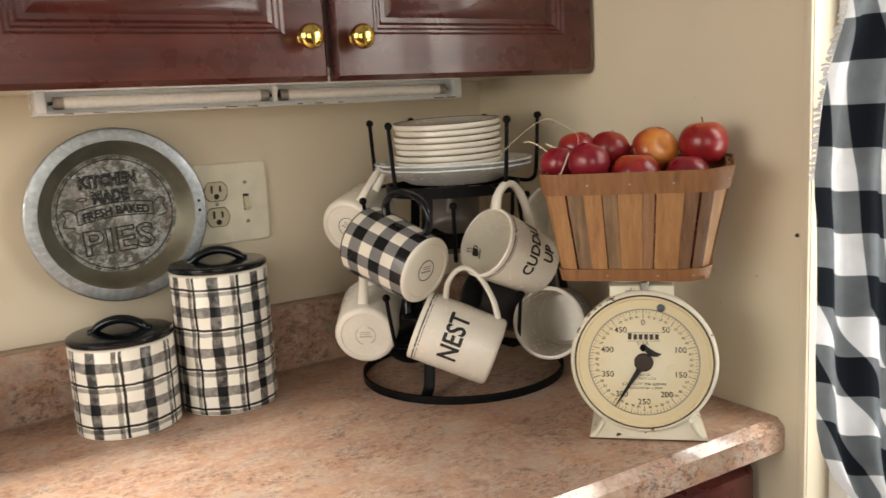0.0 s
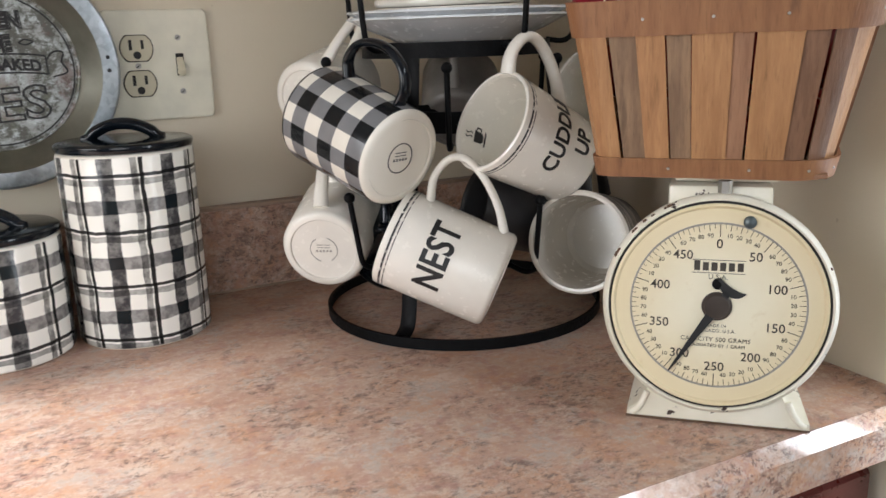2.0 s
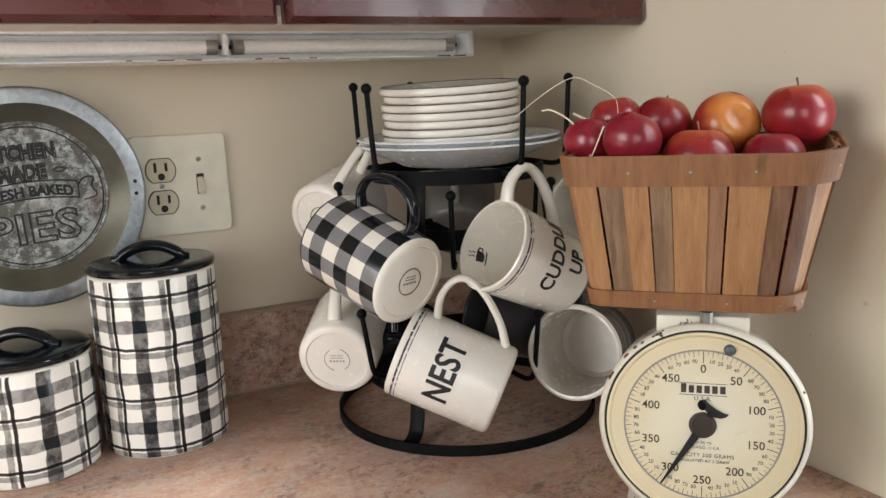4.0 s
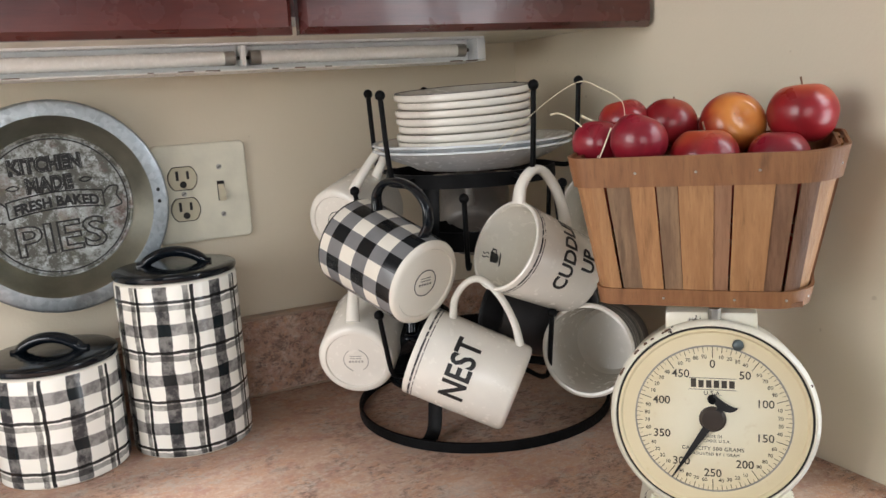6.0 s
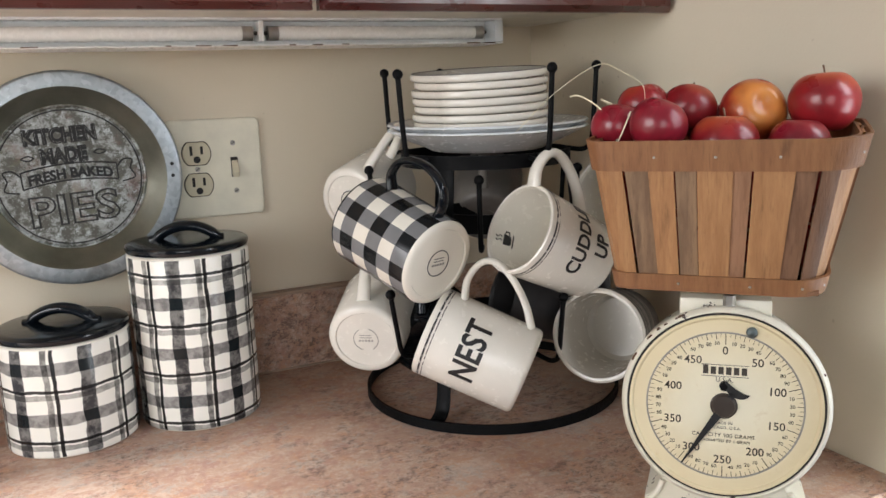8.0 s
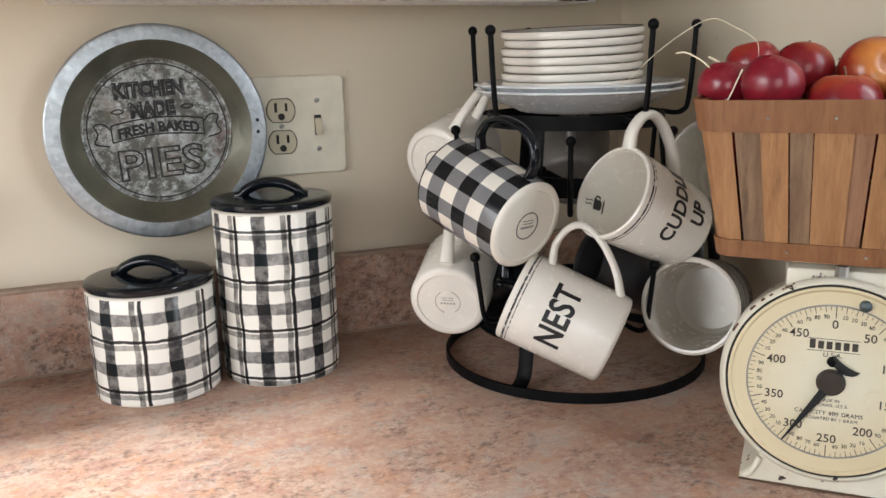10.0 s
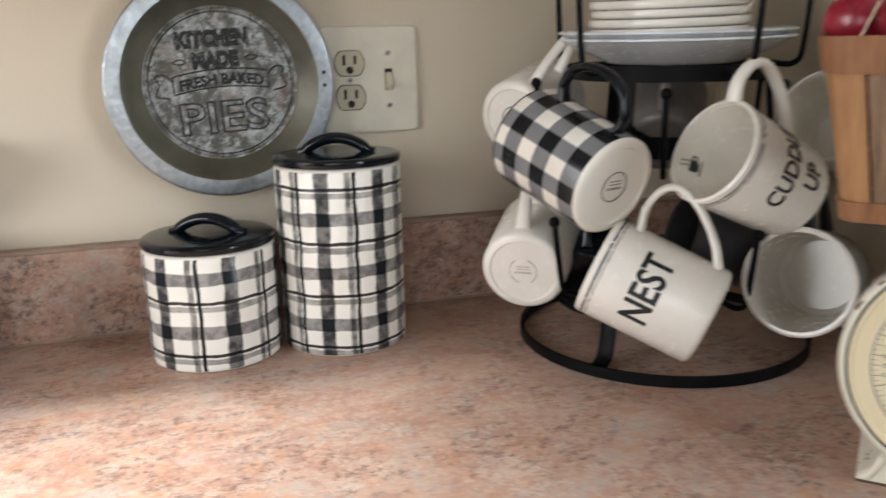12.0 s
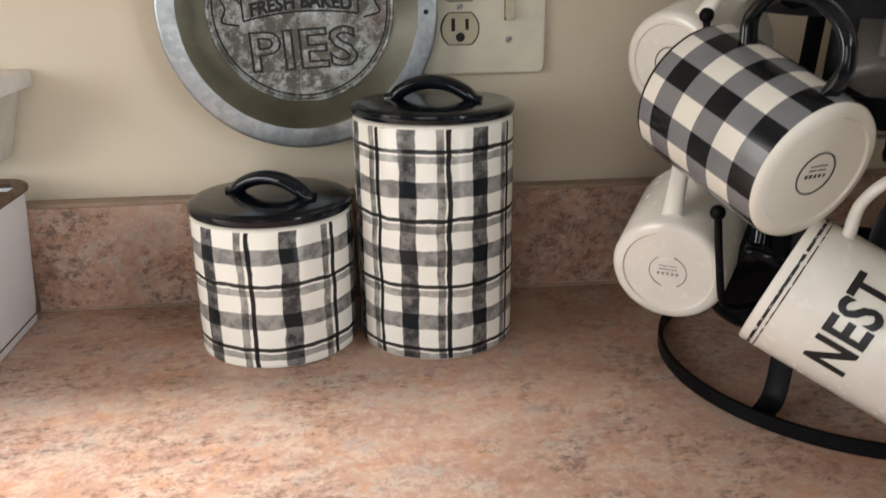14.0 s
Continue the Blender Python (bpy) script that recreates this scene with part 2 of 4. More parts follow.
M_WALL, M_LAM, M_CHERRY = wall_paint(), laminate(), cherry()
M_LAMEDGE = laminate("polished_laminate_edge", 0.10)
M_LAMEDGE.node_tree.nodes["Principled BSDF"].inputs["Specular IOR Level"].default_value = 0.9
M_LAMEDGE.node_tree.nodes["Principled BSDF"].inputs["Coat Weight"].default_value = 0.8
M_EDGE = plain("taupe_edge", (0.34, 0.25, 0.185), 0.5, 0, 0.15, 25)
# M_FAR, M_CEIL and M_FLOOR cover unseen surfaces, darkened to cut bounced light
M_FAR = plain("darkened_unseen_wall", (0.15, 0.125, 0.10), 0.7, 0, 0.06, 6)
M_WHITE = plain("white_trim_paint", (0.78, 0.77, 0.74), 0.4, 0, 0.05)
M_CREAM = plain("cream_melamine", (0.72, 0.68, 0.59), 0.45, 0, 0.06)
M_CEIL = plain("darkened_unseen_ceiling", (0.46, 0.44, 0.41), 0.8, 0, 0.03, 6)
M_FLOOR = plain("darkened_unseen_floor", (0.14, 0.08, 0.045), 0.4, 0, 0.25, 8)
M_BRASS = plain("polished_brass", (0.83, 0.60, 0.18), 0.14, 1.0, 0.06)
M_GALV, M_TIN, M_SLOPE = galvanised(), worn_tin(), dull_tin()
M_ENGRAVE = plain("blackened_engraving", (0.014, 0.014, 0.015), 0.6, 0.2)
M_PLASTIC = plain("aged_ivory_plastic", (0.56, 0.51, 0.37), 0.38, 0, 0.05, 14)
M_PLATE = plain("aged_ivory_plate", (0.72, 0.685, 0.56), 0.42, 0, 0.07, 18)
M_SLOT = plain("dark_slot", (0.015, 0.013, 0.012), 0.7)
M_STEEL = plain("dull_steel", (0.45, 0.43, 0.40), 0.38, 1.0)
M_IRON = plain("black_iron", (0.0035, 0.0036, 0.0042), 0.5, 0.0, 0.3, 40, 0.0004, 0.0, 0.12)
M_GLOSSBLACK = plain("black_glaze", (0.004, 0.006, 0.009), 0.13, 0, 0.2, 20, 0.0002, 0.0, 0.38)
M_CHINA = cream_china("cream_glaze")
M_CHINA_IN = cream_china("cream_glaze_inside", (0.82, 0.785, 0.70))
# cream greyed down to stand in for shade inside the striped mug
M_SHADECREAM = cream_china("shaded_cream_glaze", (0.60, 0.565, 0.50))
M_PLATEWHITE = cream_china("white_plate_glaze", (0.72, 0.745, 0.77))
M_SLATE = plain("slate_glaze", (0.032, 0.030, 0.031), 0.4)
M_TAUPE = plain("taupe_shade_glaze", (0.16, 0.145, 0.13), 0.35)
M_INK = plain("black_lettering", (0.012, 0.012, 0.013), 0.4)
ink = Graph("worn_black_line")
M_WORNINK = ink.done(ink.mix(ink.ramp(ink.noise(190, 4, 0.7), 0.56, 0.60), (0.014, 0.014, 0.015), (0.76, 0.73, 0.67)), 0.35)
M_DIALINK = plain("brown_black_print", (0.050, 0.040, 0.030), 0.5)
M_FAINT = plain("grey_stamp", (0.30, 0.28, 0.25), 0.5)
M_STAMP = plain("dark_stamp", (0.07, 0.07, 0.07), 0.5)
M_ENAMEL, M_DIAL = enamel_worn(), dial_paper()
M_TUBE = plain("frosted_tube", (0.88, 0.86, 0.82), 0.25, 0, 0.01)
M_FIXTURE = plain("white_fixture_enamel", (0.87, 0.88, 0.87), 0.32, 0, 0.04)
M_HUB = plain("bronzed_steel", (0.055, 0.042, 0.034), 0.4, 0.3)
M_TARNISH = plain("tarnished_steel", (0.11, 0.135, 0.14), 0.4, 0.6)
M_RUST = plain("rust_spots", (0.10, 0.055, 0.03), 0.8)
M_HONEY = splint("honey_splint", (0.35, 0.165, 0.066), (0.49, 0.260, 0.112))
M_BROWN = splint("brown_splint", (0.24, 0.115, 0.06), (0.34, 0.18, 0.10))
M_GREYWOOD = splint("weathered_splint", (0.18, 0.105, 0.06), (0.33, 0.205, 0.115))
M_DARKWOOD = splint("stained_splint", (0.15, 0.075, 0.040), (0.24, 0.125, 0.070))
M_BAND = splint("basket_band", (0.235, 0.100, 0.040), (0.345, 0.160, 0.066))
M_STRAW = plain("raffia", (0.80, 0.73, 0.54), 0.6)
M_STEM = plain("apple_stem", (0.16, 0.09, 0.05), 0.7)
M_BOX = plain("white_enamel", (0.80, 0.82, 0.86), 0.35, 0, 0.02, 9, 0.0)
M_BOXRIM = plain("worn_brown_rim", (0.13, 0.085, 0.05), 0.55, 0, 0.4, 60)
M_GLASSY = plain("frosted_plastic", (0.62, 0.60, 0.55), 0.35)
M_CAN_TALL = canister_plaid("plaid_glaze_tall", 7, 0.595, 0.0555, 0.864, 0.1968)
M_CAN_SHORT = canister_plaid("plaid_glaze_short", 6, 0.583, 0.0550, 0.726, 0.1205)
M_CHECK = gingham("check_glaze", 0.047, 0.016405, 0.9325, (0.80, 0.76, 0.67), (0.21, 0.21, 0.215), (0.010, 0.011, 0.012), top=(0.0035, 0.1112), row=0.01925, lift=0.162)
# black and grey lifted towards blue to stand in for daylight through the cloth
M_CURTAIN = gingham("gingham_cloth", 1, 0.034, 0.15, (0.84, 0.85, 0.88), (0.26, 0.285, 0.315), (0.022, 0.027, 0.036), flat=True, row=0.044)
M_RED = apple_skin("red_apple", (0.30, 0.014, 0.020), (0.56, 0.12, 0.035), 0.8)
M_CRIMSON = apple_skin("crimson_apple", (0.27, 0.012, 0.027), (0.40, 0.05, 0.04), 0.45)
M_BLUSH = apple_skin("blushed_apple", (0.42, 0.035, 0.022), (0.72, 0.30, 0.06), 0.9)


# ---- mesh helpers ----
def finish(bm, smooth=40):
    bmesh.ops.recalc_face_normals(bm, faces=bm.faces)
    me = bpy.data.meshes.new("mesh")
    bm.to_mesh(me)
    bm.free()
    if smooth:
        for p in me.polygons:
            p.use_smooth = True
        me.set_sharp_from_angle(angle=radians(smooth))
    return me


def part(name, bm, material, parent=None, label="", m=None, smooth=40):
    ob = new(name, finish(bm, smooth))
    ob.data.materials.append(material)
    if parent:
        ob.parent = parent
    if m is not None:
        ob.matrix_basis = m
    return tagged(ob, label)


def thing(name, m, label, category, group="", kind=""):
    ob = new(name)
    ob.empty_display_size = 0.02
    ob.matrix_basis = m
    return tagged(ob, label, category, group, kind)


def block(x0, x1, y0, y1, z0, z1, bevel=0.0, seg=2, bm=None):
    own = bm is None
    bm = bm or bmesh.new()
    c = bmesh.ops.create_cube(bm, size=1)["verts"]
    for v in c:
        v.co = (x0 + (v.co.x + 0.5) * (x1 - x0), y0 + (v.co.y + 0.5) * (y1 - y0), z0 + (v.co.z + 0.5) * (z1 - z0))
    if bevel and own:
        bmesh.ops.bevel(bm, geom=bm.edges[:], offset=bevel, segments=seg, affect="EDGES", profile=0.5)
    return bm


def lathe(profile, n=64, wave=0.0, waves=0):
    """Turn a profile of (radius, height) round the z axis."""
    bm = bmesh.new()
    rings = []
    for r, z in profile:
        if r < 1e-6:
            rings.append([bm.verts.new((0, 0, z))])
        else:
            ring = []
            for i in range(n):
                a = math.tau * i / n
                k = 1 + (wave * math.cos(waves * a) if waves else 0)
                ring.append(bm.verts.new((r * k * math.cos(a), r * k * math.sin(a), z)))
            rings.append(ring)
    for p, q in zip(rings, rings[1:]):
        for i in range(n):
            j = (i + 1) % n
            if len(p) == 1 and len(q) == 1:
                continue
            if len(p) == 1:
                bm.faces.new((p[0], q[i], q[j]))
            elif len(q) == 1:
                bm.faces.new((p[i], q[0], p[j]))
            else:
                bm.faces.new((p[i], q[i], q[j], p[j]))
    return bm


def smooth_path(pts, n=8):
    """Catmull-Rom through the points."""
    p = [Vector(a) for a in pts]
    p = [2 * p[0] - p[1]] + p + [2 * p[-1] - p[-2]]
    out = []
    for a, b, c, d in zip(p, p[1:], p[2:], p[3:]):
        for i in range(n):
            t = i / n
            out.append(0.5 * (2 * b + (c - a) * t + (2 * a - 5 * b + 4 * c - d) * t * t + (3 * b - a - 3 * c + d) * t ** 3))
    return out + [p[-2]]


def tube(pts, r, n=10, flat=1.0, ends=None, side=None, closed=False, bm=None):
    """Sweep an ellipse (r, r * flat) along the points; ends scales the radius at the two ends."""
    bm = bm or bmesh.new()
    pts = [Vector(p) for p in pts]
    rings = []
    ref = Vector(side) if side else None
    for k, p in enumerate(pts):
        if closed:
            t = (pts[(k + 1) % len(pts)] - pts[k - 1]).normalized()
        else:
            t = (pts[min(k + 1, len(pts) - 1)] - pts[max(k - 1, 0)]).normalized()
        if ref is None:
            ref = t.orthogonal()
        s = (ref - t * ref.dot(t)).normalized()
        if not side:
            ref = s
        u = t.cross(s)
        f = 1.0
        if ends and not closed:
            w = k / (len(pts) - 1)
            f = 1 + (ends - 1) * max(0, abs(2 * w - 1) - 0.6) / 0.4
        rings.append([bm.verts.new(p + (s * math.cos(math.tau * i / n) * r * flat + u * math.sin(math.tau * i / n) * r) * f) for i in range(n)])
    pairs = list(zip(rings, rings[1:])) + ([(rings[-1], rings[0])] if closed else [])
    for a, b in pairs:
        for i in range(n):
            bm.faces.new((a[i], a[(i + 1) % n], b[(i + 1) % n], b[i]))
    if not closed:
        bm.faces.new(rings[0][::-1])
        bm.faces.new(rings[-1])
    return bm


def ball(c, r, bm=None, seg=14):
    bm = bm or bmesh.new()
    v = bmesh.ops.create_uvsphere(bm, u_segments=seg, v_segments=seg // 2 + 1, radius=r)["verts"]
    bmesh.ops.translate(bm, verts=v, vec=c)
    return bm


def band(radius, z0, z1, thick, n=72):
    return lathe([(radius - thick, z0), (radius, z0), (radius, z1), (radius - thick, z1), (radius - thick, z0)], n)


def lettering(text, size, thick=0.0002, cuts=0, spacing=1.0, fat=0.0):
    """Flat letters centred on the origin in the xy plane, facing +z."""
    cu = bpy.data.curves.new("letters", "FONT")
    cu.body, cu.size, cu.extrude, cu.align_x, cu.align_y, cu.space_character, cu.offset = text, size, thick, "CENTER", "CENTER", spacing, fat
    cu.resolution_u = 3
    ob = bpy.data.objects.new("letters", cu)
    scene.collection.objects.link(ob)
    me = bpy.data.meshes.new_from_object(ob.evaluated_get(bpy.context.evaluated_depsgraph_get()))
    bm = bmesh.new()
    bm.from_mesh(me)
    bpy.data.objects.remove(ob)
    bpy.data.curves.remove(cu)
    bpy.data.meshes.remove(me)
    if cuts:
        bmesh.ops.triangulate(bm, faces=bm.faces[:])
        for _ in range(cuts):
            long = [e for e in bm.edges if e.calc_length() > size * 0.16]
            bmesh.ops.subdivide_edges(bm, edges=long, cuts=1)
            bmesh.ops.triangulate(bm, faces=bm.faces[:])
    return bm


def squeeze(bm, width, height=None):
    xs = [v.co.x for v in bm.verts]
    ys = [v.co.y for v in bm.verts]
    cx, cy, w, h = (max(xs) + min(xs)) / 2, (max(ys) + min(ys)) / 2, max(xs) - min(xs), max(ys) - min(ys)
    for v in bm.verts:
        v.co.x = (v.co.x - cx) * width / w
        v.co.y = (v.co.y - cy) * (height / h if height else width / w)
    return bm


def basis(o, x, y, z):
    """A pose from an origin and three axes."""
    return Matrix(((x[0], y[0], z[0], o[0]), (x[1], y[1], z[1], o[1]), (x[2], y[2], z[2], o[2]), (0, 0, 0, 1)))


# ---- the room ----
XW, ZC = 0.449, 0.90                     # the wall beside the counter; the counter's height


def setting(name, bm, material, label, category="wall"):
    return tagged(part(name, bm, material, smooth=0), label, category, kind="structure")


setting("wall_north", block(-1.72, XW + 0.12, 0.0, 0.12, 0, 2.44), M_WALL, "beige painted kitchen wall behind the counter")
east = bmesh.new()
for y0, y1, z0, z1 in ((-0.669, 0.0, 0, 2.44), (-2.7, -1.75, 0, 2.44), (-1.75, -0.669, 0, 0.42), (-1.75, -0.669, 2.15, 2.44)):
    block(XW, XW + 0.12, y0, y1, z0, z1, bm=east)
setting("wall_east", east, M_WALL, "beige painted wall with a tall window opening")
# unseen wall; its opening only lets the added fill light in
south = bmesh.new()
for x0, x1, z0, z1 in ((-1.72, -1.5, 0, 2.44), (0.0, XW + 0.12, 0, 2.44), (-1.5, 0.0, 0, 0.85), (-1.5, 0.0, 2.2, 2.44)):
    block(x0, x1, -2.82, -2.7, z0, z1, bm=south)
setting("wall_south", south, M_FAR, "unseen dark brown wall with an opening added for the fill light")
# unseen wall; opening sized to shape the sun patch on the worktop
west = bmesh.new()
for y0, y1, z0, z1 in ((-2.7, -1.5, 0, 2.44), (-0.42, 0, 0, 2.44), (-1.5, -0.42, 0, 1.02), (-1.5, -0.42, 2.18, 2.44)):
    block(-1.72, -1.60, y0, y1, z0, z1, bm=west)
setting("wall_west", west, M_FAR, "unseen dark brown wall with an opening that shapes the sun patch")
# unseen floor and ceiling, kept dark so that less light bounces
setting("floor", block(-1.72, XW + 0.12, -2.82, 0.12, -0.1, 0), M_FLOOR, "unseen brown kitchen floor, darkened to cut bounced light", "floor")
setting("ceiling", block(-1.72, XW + 0.12, -2.82, 0.12, 2.44, 2.54), M_CEIL, "unseen plain ceiling, darkened to cut bounced light", "ceiling")

casing = tagged(part("window_casing", block(XW - 0.004, XW, -0.668, -0.658, 0.0, 2.2, 0.001), M_WALL), "beige painted window casing beside the counter", "trim", kind="structure")
sash = thing("window_1", pose(XW + 0.06, -1.25, 0), "tall white framed window beside the counter", "window", kind="structure")
for y0, y1, z0, z1 in ((-0.50, -0.44, 0.42, 2.15), (0.553, 0.580, 0.42, 2.15)):
    part("window_frame", block(-0.02, 0.02, y0, y1, z0, z1, 0.003), M_WHITE, sash)
for z0, z1 in ((0.42, 0.48), (1.25, 1.30), (2.09, 2.15)):
    part("sash_rail", block(-0.018, 0.018, -0.44, 0.553, z0, z1, 0.003), M_WHITE, sash)


def gingham_curtain():
    cur = thing("curtain", pose(0.430, -0.70, 0.80), "black, grey and white gingham cotton curtain swept aside", "curtain")
    outline = ((0.845, 0.060), (0.86, 0.028), (0.90, 0.004), (1.00, 0.000), (1.08, 0.000), (1.15, -0.002), (1.20, -0.008), (1.23, -0.004), (1.28, 0.000), (1.32, 0.008), (1.36, 0.022), (1.42, 0.036), (1.55, 0.055), (1.80, 0.06), (2.16, 0.06))
    zs = np.linspace(0.60, 2.16, 60)
    ys = np.interp(zs, [0.60] + [a for a, b in outline], [0.13] + [b for a, b in outline])
    bm = bmesh.new()
    grid = []
    for z, e in zip(zs, ys):
        row = []
        for i in range(41):
            s = i / 40
            y = -e - s * (0.115 - e * 0.6)
            x = -0.012 + 0.014 * math.sin(s * 14 + 0.5 * math.sin(z * 5)) * (0.4 + s) - 0.02 * math.sin(s * 3) * math.exp(-((z - 1.1) / 0.25) ** 2)
            row.append(bm.verts.new((x, y, z - 0.80)))
        grid.append(row)
    for a, b in zip(grid, grid[1:]):
        for i in range(40):
            bm.faces.new((a[i], a[i + 1], b[i + 1], b[i]))
    bmesh.ops.solidify(bm, geom=bm.faces[:], thickness=0.0012)
    part("cloth", bm, M_CURTAIN, cur, smooth=80)
    rnd = random.Random(4)
    fr = bmesh.new()
    for k in range(70):
        z = 1.20 + 0.19 * k / 70
        e = float(np.interp(z, [a for a, b in outline], [b for a, b in outline]))
        p = Vector((-0.012, -e, z - 0.80))
        q = p + Vector((rnd.uniform(-0.004, 0.002), rnd.uniform(0.003, 0.008), rnd.uniform(-0.004, 0.002)))
        tube([p, (p + q) / 2 + Vector((0, 0, 0.001)), q], 0.0013, 5, bm=fr)
    part("frayed_edge", fr, M_BOX, cur, "white frayed cloth edge")


gingham_curtain()
tagged(part("wall_nail", lathe([(0, 0), (0.0026, 0.0), (0.0022, 0.0016), (0, 0.0020)], 14), M_SLOT, None, "", pose(XW, -0.6510, 1.130, 0, -90)), "small dark nail head in the wall", "nail")

# ---- counter ----
prof = ((-0.018, ZC), (-0.6265, ZC), (-0.6265, ZC - 0.012), (-0.60, ZC - 0.040), (-0.018, ZC - 0.040))
edge_prof = ((-0.6270, ZC), (-0.6380, ZC - 0.0105), (-0.6380, ZC - 0.040), (-0.6005, ZC - 0.040), (-0.6270, ZC - 0.012))


def run(prof):
    bm = bmesh.new()
    ends = [[bm.verts.new((x, y, z)) for y, z in prof] for x in (-1.599, XW - 0.001)]
    for i in range(len(prof)):
        j = (i + 1) % len(prof)
        bm.faces.new((ends[0][i], ends[0][j], ends[1][j], ends[1][i]))
    bm.faces.new(ends[0][::-1])
    bm.faces.new(ends[1])
    return bm


worktop = thing("worktop", pose(0, 0, 0), "mottled pink-brown laminate kitchen worktop with a chamfered edge", "worktop")
part("slab", run(prof), M_LAM, worktop, smooth=0)
part("front_edge", run(edge_prof), M_LAMEDGE, worktop, "polished chamfered laminate edge", smooth=0)
upstand = thing("backsplash", pose(0, 0, 0), "mottled pink-brown laminate upstand with a taupe top edge against the wall", "backsplash")
part("panel", block(-1.599, XW - 0.001, -0.0185, -0.0005, ZC - 0.04, 1.0025, 0.0008), M_LAM, upstand, smooth=0)
part("top_edge", block(-1.599, XW - 0.001, -0.0180, -0.0005, 1.0026, 1.0068, 0.0008), M_EDGE, upstand, "worn taupe top edge", smooth=0)
part("sealant_bead", tube([(-1.598, -0.0186, ZC + 0.0008), (XW - 0.002, -0.0186, ZC + 0.0008)], 0.0016, 8), M_EDGE, upstand, "thin dirty sealant bead along the worktop")


def raised_door(w, h, y0):
    """A raised-panel door, w by h, its front face at y0 (towards -y), its lower left corner at the origin."""
    bm = bmesh.new()
    steps = ((0.0, 0.010), (0.006, 0.0), (0.055, 0.0), (0.058, 0.003), (0.061, 0.003), (0.064, 0.006), (0.067, 0.006), (0.071, 0.010), (0.077, 0.010), (0.089, 0.004), (0.106, 0.001), (0.109, 0.003), (0.113, 0.003))
    loops = [[bm.verts.new((x, y0 + 0.02, z)) for x, z in ((0, 0), (w, 0), (w, h), (0, h))]]
    for d, y in steps:
        loops.append([bm.verts.new((x, y0 + y, z)) for x, z in ((d, d), (w - d, d), (w - d, h - d), (d, h - d))])
    for a, b in zip(loops, loops[1:]):
        for i in range(4):
            bm.faces.new((a[i], a[(i + 1) % 4], b[(i + 1) % 4], b[i]))
    bm.faces.new(loops[-1])
    bm.faces.new(loops[0][::-1])
    return bm


def knob(parent, x, z, y):
    bm = lathe([(0, 0.0), (0.008, 0.0), (0.0055, 0.004), (0.005, 0.010), (0.0085, 0.0130), (0.0130, 0.0165), (0.0152, 0.0215), (0.0148, 0.0260), (0.0125, 0.0297), (0.0085, 0.0322), (0.0040, 0.0334), (0, 0.0337)], 40)
    part("knob", bm, M_BRASS, parent, "polished brass knob", pose(x, y, z, 90))


def wall_cabinet(x0, x1, split, label):
    cab = thing("wall_cabinet", pose(0, 0, 0), label, "cabinet", "wall cabinets")
    part("body", block(x0, x1, -0.291, -0.0005, 1.358, 2.10), M_CHERRY, cab, smooth=0)
    part("bottom_panel", block(x0 + 0.001, x1 - 0.001, -0.2905, -0.001, 1.3485, 1.3575), M_CREAM, cab, "cream melamine underside", smooth=0)
    for a, b, kx in ((x0 + 0.003, split - 0.0035, split - 0.035), (split + 0.0035, x1 - 0.002, split + 0.032)):
        d = part("door", raised_door(b - a, 0.745, 0), M_CHERRY, cab, "", pose(a, -0.311, 1.3405), smooth=25)
        knob(d, kx - a, 1.391 - 1.3405, 0.0)
    return cab


wall_cabinet(-0.385, 0.4485, 0.0265, "dark cherry wall cabinet with two raised-panel doors")
wall_cabinet(-1.22, -0.387, -0.80, "dark cherry wall cabinet with two raised-panel doors, beside another")


def base_cabinet(x0, x1, label):
    cab = thing("base_cabinet", pose(0, 0, 0), label, "cabinet", "base cabinets")
    part("body", block(x0, x1, -0.585, -0.02, 0.10, ZC - 0.041), M_CHERRY, cab, smooth=0)
    part("toe_kick", block(x0, x1, -0.52, -0.02, 0.0, 0.099), M_SLOT, cab, smooth=0)
    mid = (x0 + x1) / 2
    for a, b, kx in ((x0 + 0.004, mid - 0.003, mid - 0.035), (mid + 0.003, x1 - 0.004, mid + 0.035)):
        d = part("door", raised_door(b - a, 0.70, 0), M_CHERRY, cab, "", pose(a, -0.606, 0.13), smooth=25)
        knob(d, kx - a, 0.65, 0.0)


for a, b in ((-0.37, XW - 0.008), (-1.19, -0.372)):
    base_cabinet(a, b, "dark cherry base cabinet under the worktop")


